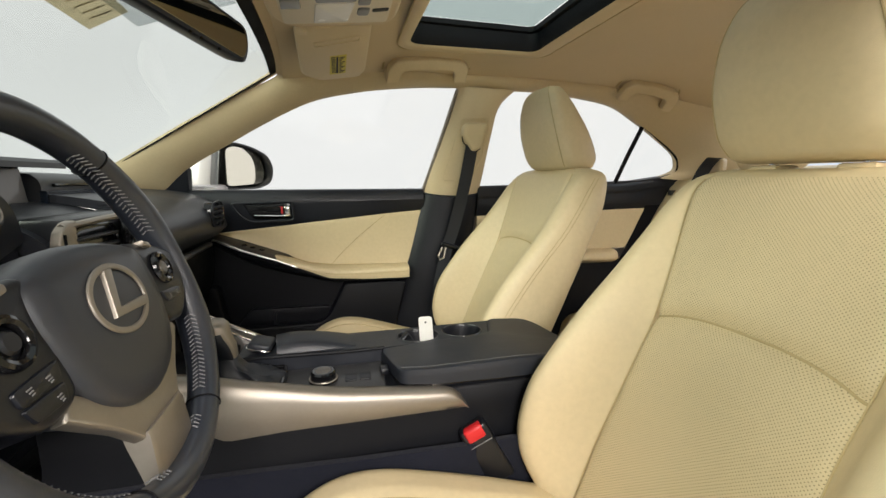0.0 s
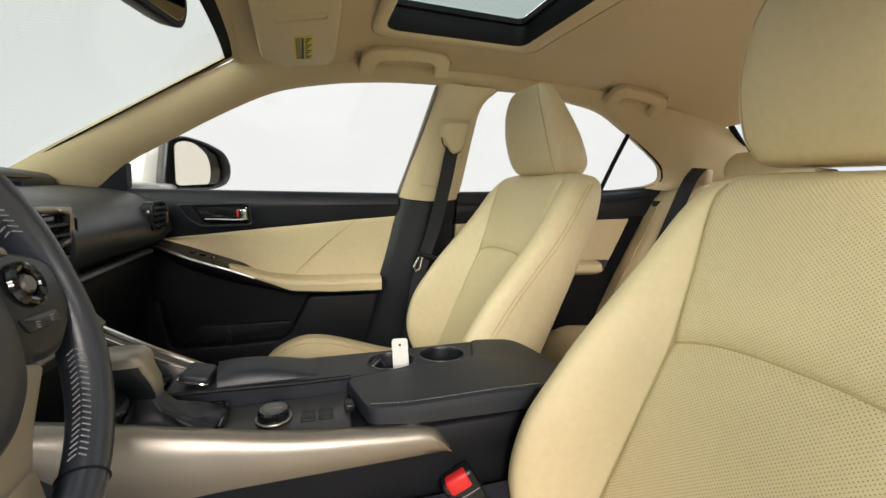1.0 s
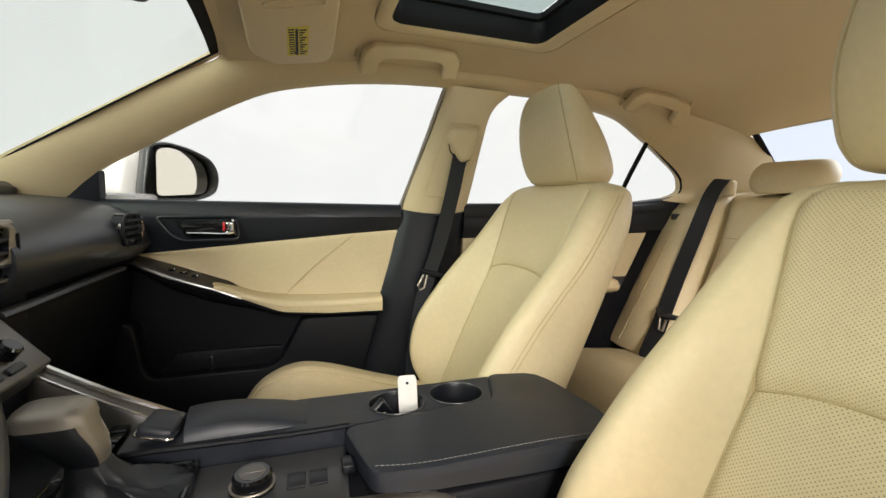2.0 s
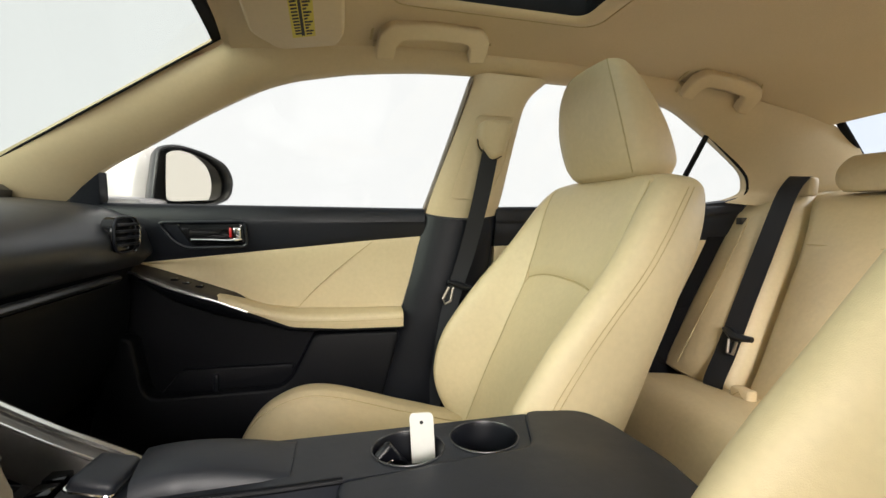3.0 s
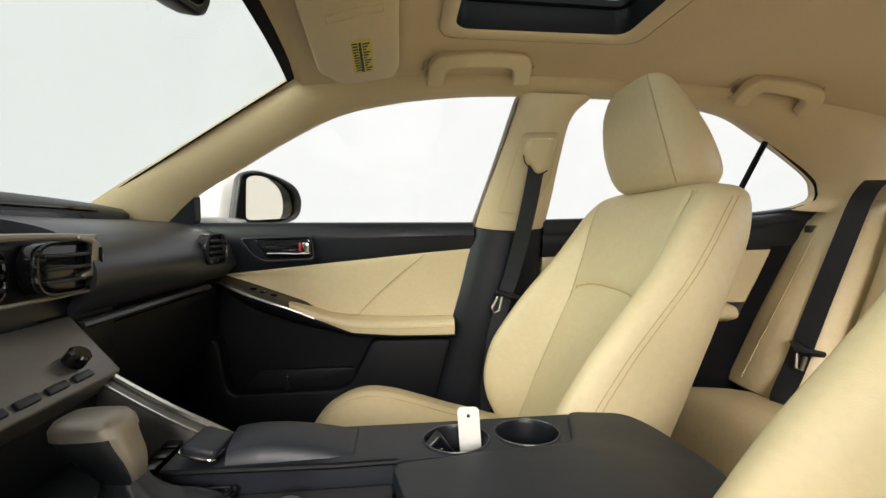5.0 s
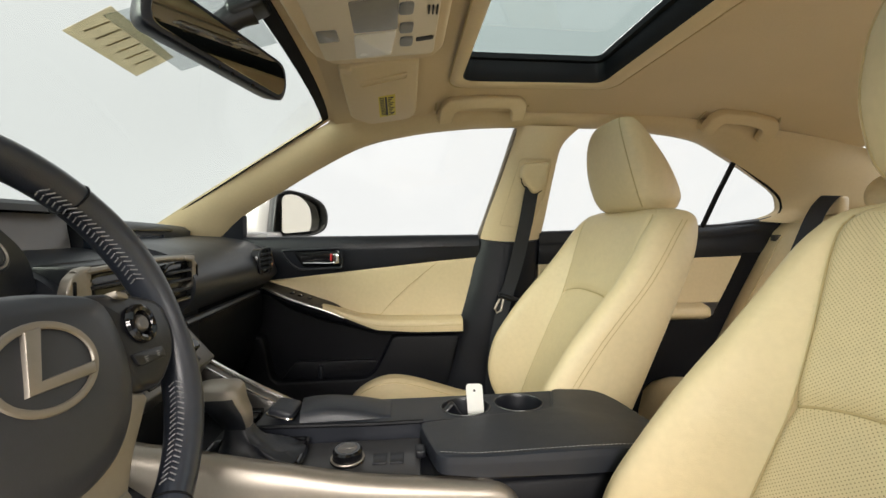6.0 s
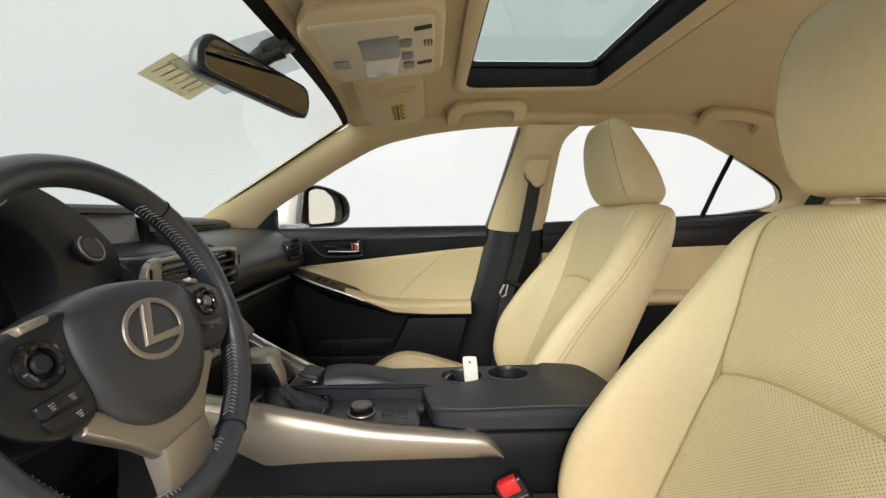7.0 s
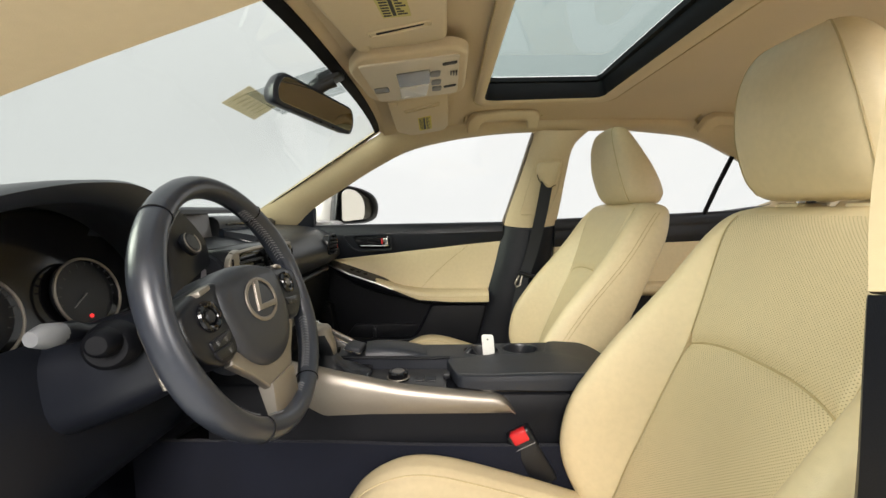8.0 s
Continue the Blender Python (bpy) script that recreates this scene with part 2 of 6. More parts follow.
def box(bm, lo, hi, bevel=0.0, seg=2, m=None):
    lo, hi = Vector(lo), Vector(hi)
    mt = Matrix.LocRotScale((lo + hi) / 2, None, hi - lo)
    v = bmesh.ops.create_cube(bm, size=1, matrix=mt)["verts"]
    if bevel:
        es = list({e for q in v for e in q.link_edges})
        g = bmesh.ops.bevel(bm, geom=es, offset=bevel, segments=seg, affect="EDGES", profile=0.5)
        v = list({q for f in g["faces"] for q in f.verts} | {q for q in v if q.is_valid})
    if m is not None:
        bmesh.ops.transform(bm, matrix=m, verts=v)


def prism(bm, outline, to, d0, d1, bevel=0.0, seg=2):
    """A polygon given in two coordinates, extruded from depth d0 to d1; to(u, v, d) gives the place."""
    own = bmesh.new()
    a = [own.verts.new(to(u, v, d0)) for u, v in outline]
    b = [own.verts.new(to(u, v, d1)) for u, v in outline]
    n = len(outline)
    own.faces.new(a)
    top = own.faces.new(b)
    for i in range(n):
        own.faces.new((a[i], a[(i + 1) % n], b[(i + 1) % n], b[i]))
    bmesh.ops.recalc_face_normals(own, faces=own.faces)
    if bevel:
        bmesh.ops.bevel(own, geom=list(top.edges), offset=bevel, segments=seg, affect="EDGES", profile=0.5)
    bmesh.ops.triangulate(own, faces=[f for f in own.faces if len(f.verts) > 4])
    me = bpy.data.meshes.new("tmp")
    own.to_mesh(me)
    own.free()
    bm.from_mesh(me)
    bpy.data.meshes.remove(me)


def rounded(pts, r, n=5):
    """A 2D outline with its corners rounded off."""
    out, k = [], len(pts)
    for i in range(k):
        p, a, b = Vector(pts[i]), Vector(pts[i - 1]), Vector(pts[(i + 1) % k])
        rr = min(r, (a - p).length * 0.45, (b - p).length * 0.45)
        s, e = p + (a - p).normalized() * rr, p + (b - p).normalized() * rr
        for j in range(n + 1):
            t = j / n
            out.append(tuple((1 - t) ** 2 * s + 2 * t * (1 - t) * p + t * t * e))
    return out


def disc(bm, c, axis, r, depth, sides=32, bevel=0.0, r2=None):
    """A cylinder on c along axis."""
    axis = Vector(axis).normalized()
    q = axis.to_track_quat("Z", "Y").to_matrix().to_4x4()
    prof = [(0, r), (depth - bevel, r2 or r), (depth, (r2 or r) - bevel)] if bevel else [(0, r), (depth, r2 or r)]
    rows = [[Vector(c) + q.to_3x3() @ Vector((rr * math.cos(t), rr * math.sin(t), z)) for t in [2 * math.pi * k / sides for k in range(sides)]] for z, rr in prof]
    grid(bm, rows, close_u=True, caps=True)


def ring(bm, c, axis, R, r, sides=40, tubes=8, squash=1.0):
    axis = Vector(axis).normalized()
    q = axis.to_track_quat("Z", "Y").to_matrix()
    pts = [Vector(c) + q @ Vector((R * math.cos(t), R * squash * math.sin(t), 0)) for t in [2 * math.pi * k / sides for k in range(sides)]]
    tube(bm, pts, r, tubes, closed=True, up=axis)


def lerp_table(x, xs, ys):
    return float(np.interp(x, xs, ys))


def stitches(bm, pts, length=0.0045, gap=0.002, r=0.0006):
    """A run of single stitches along a curve."""
    P = [np.array(p, float) for p in pts]
    seg = np.cumsum([0] + [np.linalg.norm(b - a) for a, b in zip(P, P[1:])])
    at = lambda s: np.array([np.interp(s, seg, [p[k] for p in P]) for k in range(3)])
    s = 0.0
    while s + length < seg[-1]:
        tube(bm, [at(s), at(s + length / 2), at(s + length)], [r * 0.6, r, r * 0.6], 5)
        s += length + gap


# ---- the studio round the car ----
bm = B()
box(bm, (-14, -14, -0.2), (14, 14, 0))
single("ground", bm, studio_floor_mat, "grey painted studio floor under the car", "floor", "structure")

# unseen wall added on the driver's side to cut the side light
bm = B()
box(bm, (-9, -5.2, 0), (9, -5.0, 5.0), 0.02)
single("unseen_wall", bm, studio_wall_mat, "plain grey wall, unseen, added to cut the side light", "wall", "structure")

# ---- car shell: side trims, headliner, floor, glass ----
def side_y(z):
    return 0.712 - 0.33 * (z - 0.97) if z > 0.97 else 0.714


RAIL = [((-0.60, 0.945), (-0.72, 0.655, 1.000)), ((-0.535, 0.972), (-0.645, 0.640, 1.046)), ((-0.463, 1.038), (-0.55, 0.626, 1.103)),
        ((-0.356, 1.101), (-0.43, 0.610, 1.175)), ((-0.237, 1.169), (-0.30, 0.588, 1.243)), ((-0.123, 1.227), (-0.19, 0.567, 1.293)),
        ((-0.05, 1.254), (-0.149, 0.551, 1.314)), ((0.03, 1.272), (-0.05, 0.550, 1.330)), ((0.117, 1.287), (0.10, 0.550, 1.338)),
        ((0.25, 1.301), (0.25, 0.550, 1.342)), ((0.372, 1.307), (0.372, 0.550, 1.345)), ((0.48, 1.310), (0.48, 0.550, 1.345)),
        ((0.60, 1.309), (0.60, 0.550, 1.345)), ((0.70, 1.309), (0.70, 0.550, 1.343)), ((0.816, 1.301), (0.82, 0.550, 1.340)),
        ((0.986, 1.279), (1.00, 0.550, 1.328)), ((1.104, 1.232), (1.20, 0.545, 1.305)), ((1.228, 1.172), (1.42, 0.545, 1.272)),
        ((1.329, 1.117), (1.55, 0.535, 1.235)), ((1.362, 1.080), (1.62, 0.530, 1.170)), ((1.365, 1.047), (1.65, 0.520, 1.090)),
        ((1.30, 1.020), (1.68, 0.580, 1.000))]


def pillar_sheet(bm, s, rows, bulge, cross=8, thick=0.03):
    """rows: pairs of edge points (first edge, second edge); bulges into the cabin."""
    g = []
    for a, b in rows:
        a, b = np.array(a, float), np.array(b, float)
        r = []
        for k in range(cross + 1):
            v = k / cross
            p = a * (1 - v) + b * v
            w = math.sin(math.pi * v) ** 0.7
            p = p + np.array([0, -0.85, -0.3]) * bulge * w
            r.append((p[0], s * p[1], p[2]))
        g.append(r)
    sheet(bm, g, (0, s * thick, 0.006))


def side_trim(s, no):
    lo = spline([(x, side_y(z), z) for (x, z), _ in RAIL], 120)
    hi = spline([u for _, u in RAIL], 120)
    bm = B()
    pillar_sheet(bm, s, list(zip(lo, hi)), 0.016)
    single(f"trim_{no}", bm, plastic_cream, "cream moulded pillar and roof rail trim round the side windows", "pillar trim", "structure")
    # centre pillar, upper cream part
    k = 0.0 if s > 0 else 1.0
    zm = 0.962 + 0.016 * k
    fr = spline([(0.385 + 0.037 * k, side_y(1.305), 1.318), (0.391 + 0.037 * k, side_y(1.288), 1.288), (0.358 + 0.037 * k, side_y(1.168), 1.168), (0.318 + 0.028 * k, side_y(1.04), 1.04), (0.297 + 0.027 * k, side_y(0.965), zm)], 30)
    re = spline([(0.60, side_y(1.305), 1.318), (0.545, side_y(1.245), 1.260), (0.527, side_y(1.168), 1.168), (0.515, side_y(1.04), 1.04), (0.505, side_y(0.965), zm)], 30)
    bm = B()
    pillar_sheet(bm, s, list(zip(fr, re)), 0.034, 14)
    single(f"trim_{no + 2}", bm, plastic_cream, "cream upper trim of the centre pillar", "pillar trim", "structure")
    fr = spline([(0.293 + 0.031 * k, 0.714, zm - 0.002), (0.258 + 0.080 * k, 0.705, 0.793), (0.212 + 0.115 * k, 0.70, 0.63), (0.172 + 0.11 * k, 0.70, 0.495), (0.14 + 0.1 * k, 0.69, 0.33)], 30)
    re = spline([(0.505, 0.714, 0.960), (0.49, 0.712, 0.85), (0.475, 0.71, 0.70), (0.47, 0.71, 0.5), (0.46, 0.70, 0.33)], 30)
    bm = B()
    pillar_sheet(bm, s, list(zip(fr, re)), 0.045, 14)
    single(f"trim_{no + 4}", bm, pillar_black, "black lower trim of the centre pillar", "pillar trim", "structure")


side_trim(1, 1)
side_trim(-1, 2)


def roof_z(x, y):
    base = lerp_table(x, [-0.25, -0.1, 0.05, 0.2, 0.6, 0.95, 1.2, 1.4, 1.55, 1.7], [1.338, 1.352, 1.372, 1.386, 1.392, 1.385, 1.36, 1.325, 1.285, 1.24])
    return base - 0.052 * abs(y / 0.56) ** 3.2


def front_x(y):
    return -0.134 - 0.020 * abs(y / 0.56) ** 3


def rear_x(y):
    return 1.56 - 0.05 * abs(y / 0.5) ** 3


HOLE = (0.185, 0.566, 0.388)      # front, rear and half width of the sunroof opening
xs = sorted(set(np.round(np.concatenate([np.linspace(-0.2, HOLE[0], 14), np.linspace(HOLE[0], HOLE[1], 10), np.linspace(HOLE[1], 1.6, 26)]), 4)))
ys = sorted(set(np.round(np.concatenate([np.linspace(-0.57, -HOLE[2], 6), np.linspace(-HOLE[2], HOLE[2], 21), np.linspace(HOLE[2], 0.57, 6)]), 4)))
bm = B()
cells = {}


def roof_vert(x, y, up):
    k = (x, y, up)
    if k not in cells:
        t = (x + 0.2) / 1.8
        xx = x if -0.1 < x < 1.3 else (front_x(y) + (x + 0.2) / 0.1 * (-0.1 - front_x(y)) if x <= -0.1 else 1.3 + (x - 1.3) / 0.3 * (rear_x(y) - 1.3))
        cells[k] = bm.verts.new((xx, y, roof_z(xx, y) + 0.02 * up))
    return cells[k]


for i in range(len(xs) - 1):
    for j in range(len(ys) - 1):
        cx, cy = (xs[i] + xs[i + 1]) / 2, (ys[j] + ys[j + 1]) / 2
        if HOLE[0] < cx < HOLE[1] and abs(cy) < HOLE[2]:
            continue
        for up in (0, 1):
            bm.faces.new([roof_vert(xs[a], ys[b], up) for a, b in ((i, j), (i + 1, j), (i + 1, j + 1), (i, j + 1))])
single("ceiling", bm, fabric, "cream fabric headliner of the car roof", "headliner", "structure")

# outer roof skin above the headliner, with the same opening
bm = B()
for x0, x1, y0, y1 in ((-0.16, 0.10, -0.57, 0.57), (0.62, 1.58, -0.57, 0.57), (0.10, 0.62, -0.57, -0.46), (0.10, 0.62, 0.46, 0.57)):
    g = [[(x, y, roof_z(x, y) + 0.055) for y in np.linspace(y0, y1, 9)] for x in np.linspace(x0, x1, 12)]
    sheet(bm, g, (0, 0, 0.004))
single("roof_panel", bm, pearl, "pearl white painted steel roof panel", "car roof", "structure")


def rect_loop(x0, x1, w, z, r, n=8, top=None):
    o = rounded([(x0, -w), (x1, -w), (x1, w), (x0, w)], r, n)
    return [(x, y, z(x, y) if callable(z) else z) for x, y in o]


# sunroof: cream rim, black frame, smoked glass
sunroof = thing("sunroof", "closed smoked glass sunroof in a black frame", "sunroof", (0.37, 0, 1.39), kind="structure")
bm = B()
rows = [rect_loop(HOLE[0] - 0.028, HOLE[1] + 0.046, HOLE[2] + 0.03, lambda x, y: roof_z(x, y) - 0.001, 0.05),
        rect_loop(HOLE[0] - 0.018, HOLE[1] + 0.032, HOLE[2] + 0.02, lambda x, y: roof_z(x, y) - 0.008, 0.045),
        rect_loop(HOLE[0] - 0.004, HOLE[1] + 0.008, HOLE[2] + 0.004, lambda x, y: roof_z(x, y) - 0.009, 0.04),
        rect_loop(HOLE[0] + 0.004, HOLE[1] - 0.002, HOLE[2] - 0.004, lambda x, y: roof_z(x, y) - 0.003, 0.035)]
grid(bm, rows, close_u=True)
part("rim", bm, plastic_cream, sunroof, "cream moulded rim")
bm = B()
rows = [rect_loop(HOLE[0] + 0.003, HOLE[1] - 0.001, HOLE[2] - 0.003, lambda x, y: roof_z(x, y) - 0.0028, 0.035), rect_loop(HOLE[0] + 0.006, HOLE[1] - 0.004, HOLE[2] - 0.006, lambda x, y: roof_z(x, y) + 0.002, 0.035), rect_loop(HOLE[0] + 0.012, HOLE[1] - 0.014, HOLE[2] - 0.014, 1.397, 0.03),
        rect_loop(HOLE[0] + 0.012, HOLE[1] - 0.016, HOLE[2] - 0.016, 1.417, 0.03), rect_loop(HOLE[0] + 0.02, HOLE[1] - 0.026, HOLE[2] - 0.026, 1.419, 0.02),
        rect_loop(HOLE[0] + 0.02, HOLE[1] - 0.028, HOLE[2] - 0.028, 1.431, 0.02), rect_loop(HOLE[0] - 0.06, HOLE[1] + 0.05, HOLE[2] + 0.06, 1.436, 0.02)]
grid(bm, rows, close_u=True)
part("frame", bm, black_matte_shaded, sunroof, "black frame and seal", angle=30)
bm = B()
box(bm, (HOLE[0] - 0.02, -HOLE[2] + 0.01, 1.4375), (HOLE[1] - 0.02, HOLE[2] - 0.01, 1.4425), 0.002, 1)
part("pane", bm, glass_roof, sunroof, "smoked green glass")
bm = B()
o = rect_loop(HOLE[0] - 0.028, HOLE[1] + 0.046, HOLE[2] + 0.03, lambda x, y: roof_z(x, y) - 0.002, 0.05)
tube(bm, o, 0.0018, 6, closed=True)
part("seal", bm, seam_cream, sunroof, "thin dark seam round the rim")

# floor, sills, firewall, parcel shelf, rear bulkhead
bm = B()
g = [[(x, y, 0.285 + (0.14 * max(0, -(x + 0.52)) / 0.3) ** 1.0 + 0.06 * math.exp(-(y / 0.10) ** 2)) for y in np.linspace(-0.72, 0.72, 41)] for x in np.linspace(-0.95, 1.25, 45)]
sheet(bm, g, (0, 0, -0.03))
single("floor", bm, carpet_mat, "dark navy-black loop carpet on the car floor", "carpet", "structure")
for s, no in ((1, 1), (-1, 2)):
    bm = B()
    box(bm, (-0.62, min(s * 0.60, s * 0.72), 0.27), (1.25, max(s * 0.60, s * 0.72), 0.335), 0.012)
    single(f"sill_{no}", bm, black_hard, "black plastic scuff plate along the door sill", "door sill", "structure")
bm = B()
box(bm, (-0.98, -0.74, 0.28), (-0.93, 0.74, 0.99))
single("firewall", bm, carpet_mat, "dark carpeted bulkhead under the dashboard", "bulkhead", "structure")
bm = B()
box(bm, (1.47, -0.70, 0.97), (1.95, 0.70, 1.0), 0.01)
single("parcel_shelf", bm, fabric, "cream parcel shelf behind the rear seat", "parcel shelf", "structure")
bm = B()
box(bm, (1.46, -0.75, 0.28), (1.50, 0.75, 0.975))
single("rear_bulkhead", bm, black, "black bulkhead behind the rear seat", "bulkhead", "structure")


# windows
def window(no, rows, off, m, label, frame_pts=None):
    w = thing(f"window_{no}", label, "car window", tuple(rows[0][0]), kind="structure")
    bm = B()
    sheet(bm, rows, off)
    part("pane", bm, m, w)
    if frame_pts:
        bm = B()
        tube(bm, frame_pts, 0.0024, 6, closed=False)
        part("seal", bm, rubber, w, "black rubber seal")
    return w


def ws_point(u, v):
    """u from the driver's side to the passenger's, v from the header down to the cowl."""
    s = 2 * u - 1
    top = np.array([front_x(0.56 * s) - 0.012, 0.556 * s, 1.333 - 0.02 * s * s])
    low = np.array([-0.93 + 0.20 * s * s, 0.665 * s, 0.985])
    p = top * (1 - v) + low * v
    p[2] += 0.035 * math.sin(math.pi * v) * (1 - s ** 4)
    p[0] -= 0.01
    return p


window(1, [[ws_point(u, v) for u in np.linspace(0, 1, 25)] for v in np.linspace(0, 1, 15)], (-0.004, 0, 0.003), glass_ws, "green-tinted laminated windscreen",
       [ws_point(0.002, v) + np.array([0.004, 0, 0]) for v in np.linspace(1, 0, 15)] + [ws_point(u, 0) + np.array([0.004, 0, 0]) for u in np.linspace(0, 1, 25)] + [ws_point(0.998, v) + np.array([0.004, 0, 0]) for v in np.linspace(0, 1, 15)])
# black band printed along the header of the windscreen
bm = B()
grid(bm, [[ws_point(u, v) + np.array([0.003, 0, -0.001]) for u in np.linspace(0.0, 1, 25)] for v in (0, 0.014, 0.028)])
single("shade_band", bm, rubber, "black printed band along the windscreen edge", "trim", "structure")


bm = B()
sheet(bm, [[tuple(np.array([front_x(0.565 * s), 0.565 * s, roof_z(front_x(0.565 * s), 0.565 * s) + 0.004]) * (1 - v) + (ws_point(0.5 + 0.5 * s, 0) + np.array([0.0, 0.006 * s, -0.001])) * v) for v in np.linspace(0, 1, 4)] for s in np.linspace(-1.0, 1.0, 25)], (0, 0, 0.012))
single("header_trim", bm, fabric, "cream header between headliner and windscreen", "trim", "structure")


bm = B()
sheet(bm, [[tuple(ws_point(0.999, v) * (1 - k) + (ws_point(0.999, v) + np.array([0.012, 0.030, 0.006])) * k) for k in (0, 0.5, 1)] for v in np.linspace(0, 1, 15)], (0, 0, 0.006))
sheet(bm, [[(-0.195 + 0.045 * u, 0.558 + 0.03 * v, 1.302 + 0.024 * u + 0.004 * v) for v in (0, 0.5, 1)] for u in np.linspace(0, 1, 5)], (0, 0, 0.008))
single("pillar_filler", bm, plastic_cream, "cream filler between windscreen and pillar trim", "trim", "structure")


def belt_z(x):
    return lerp_table(x, [-0.5, 0.3, 0.5, 1.16, 1.36], [0.968, 0.975, 0.985, 1.008, 1.035])


def front_glass_row(x):
    top = lerp_table(x, [-0.60, -0.463, -0.356, -0.237, -0.123, -0.01, 0.117, 0.41], [0.95, 1.045, 1.119, 1.195, 1.252, 1.283, 1.30, 1.317])
    return [(x + 0.0 * v, side_y(z) + 0.022, z) for v in np.linspace(0, 1, 8) for z in [0.93 + (top - 0.93) * v]]


window(2, [front_glass_row(x) for x in np.linspace(-0.58, 0.41, 30)], (0, 0.004, 0.001), glass_side, "clear side window glass of the front door")


def rear_glass_row(x):
    top = lerp_table(x, [0.5, 0.53, 0.56, 0.6, 0.7, 0.816, 0.986, 1.104, 1.228, 1.329, 1.39], [1.2, 1.25, 1.30, 1.315, 1.32, 1.311, 1.289, 1.242, 1.182, 1.127, 1.06])
    return [(x, side_y(z) + 0.022, z) for v in np.linspace(0, 1, 8) for z in [0.95 + (top - 0.95) * v]]


window(3, [rear_glass_row(x) for x in np.linspace(0.5, 1.39, 30)], (0, 0.004, 0.001), glass_side, "clear side window glass of the rear door")
window(5, [[(1.545 + 0.42 * v - 0.04 * (2 * u - 1) ** 2, (0.535 + 0.07 * v) * (2 * u - 1), 1.285 - 0.29 * v - 0.02 * (2 * u - 1) ** 2) for u in np.linspace(0, 1, 15)] for v in np.linspace(0, 1, 9)],
       (0.003, 0, 0.004), glass_rear, "clear glass rear window")
for s, no in ((1, 1), (-1, 2)):
    bm = B()
    tube(bm, [(1.538 + 0.42 * v - 0.04 * 0.9, s * (0.525 + 0.07 * v), 1.281 - 0.29 * v - 0.018) for v in np.linspace(0, 1, 9)], 0.012, 8, flat=0.6)
    single("rear_window_band", bm, rubber, "black band along the rear window edge", "window trim", "structure")
# dark window frames
for s, no in ((1, 1), (-1, 2)):
    if s == 1:
        bm = B()
        pts = [(x, s * (side_y(z) + 0.010), z) for x, z in ((0.288, 0.955), (0.312, 1.03), (0.352, 1.168), (0.384, 1.285), (0.392, 1.305))]
        tube(bm, spline(pts, 16), 0.0065, 6)
        single("window_channel", bm, silver, "pale satin glass channel at the door window edge", "window trim", "structure")
    bm = B()
    tube(bm, [(x, s * (side_y(z) + 0.008), z) for x, z in ((1.092, 0.99), (1.118, 1.11), (1.148, 1.225))], 0.0085, 6)
    single("window_divider", bm, rubber, "black divider bar before the quarter glass", "window trim", "structure")
    bm = B()
    pts = [(x, s * (side_y(z) + 0.004), z) for x, z in ((1.14, 1.222), (1.228, 1.175), (1.329, 1.117), (1.366, 1.078), (1.368, 1.045), (1.33, 1.022))]
    tube(bm, spline(pts, 24), 0.005, 6)
    single("quarter_seal", bm, rubber, "black rubber seal round the quarter glass", "window trim", "structure")
# mirror sail panels
bm = B()
prism(bm, [(-0.60, 0.945), (-0.545, 0.972), (-0.464, 1.038), (-0.474, 0.960)], lambda u, v, d: (u, side_y(v) + d, v), 0.03, -0.004, 0.004)
single("sail_panel", bm, black, "black triangular sail panel behind the door mirror", "door trim", "structure")


# ---- passenger front door ----
door = thing("front_door", "closed black and cream front door with padded armrest", "car door", (-0.15, 0.72, 0.33))
zu = lambda x: lerp_table(x, [-0.6, -0.42, -0.225, -0.02, 0.152, 0.3], [0.815, 0.828, 0.848, 0.868, 0.886, 0.899])
zc = lambda x: lerp_table(x, [-0.6, -0.44, -0.406, -0.335, -0.183, -0.159, -0.112, -0.048, 0.09, 0.3], [0.81, 0.832, 0.826, 0.803, 0.748, 0.730, 0.714, 0.706, 0.702, 0.702])
za = lambda x: lerp_table(x, [-0.6, -0.404, -0.32, -0.217, -0.149, -0.09, -0.03, 0.093, 0.3], [0.80, 0.813, 0.779, 0.745, 0.724, 0.706, 0.696, 0.692, 0.694])
zb = lambda x: lerp_table(x, [-0.6, -0.404, -0.32, -0.217, -0.133, -0.05, 0.078, 0.207, 0.3], [0.79, 0.806, 0.771, 0.738, 0.703, 0.669, 0.659, 0.657, 0.657])
aw = lambda x: lerp_table(x, [-0.6, -0.44, -0.38, -0.25, 0.0, 0.22, 0.3], [0.704, 0.700, 0.672, 0.655, 0.652, 0.660, 0.672])


def door_sheet(name, curves, m, label, n=4, x0=-0.60, x1=0.292, thick=0.02):
    xs_ = np.linspace(x0, x1, 46)
    bm = B()
    rows = []
    for x in xs_:
        xe = x
        rows.append(spline([(xe - c[2](x) if len(c) > 2 else xe, c[0](x), c[1](x)) for c in curves], n * (len(curves) - 1) + 1))
    sheet(bm, rows, (0, thick, 0))
    return part(name, bm, m, door, label)


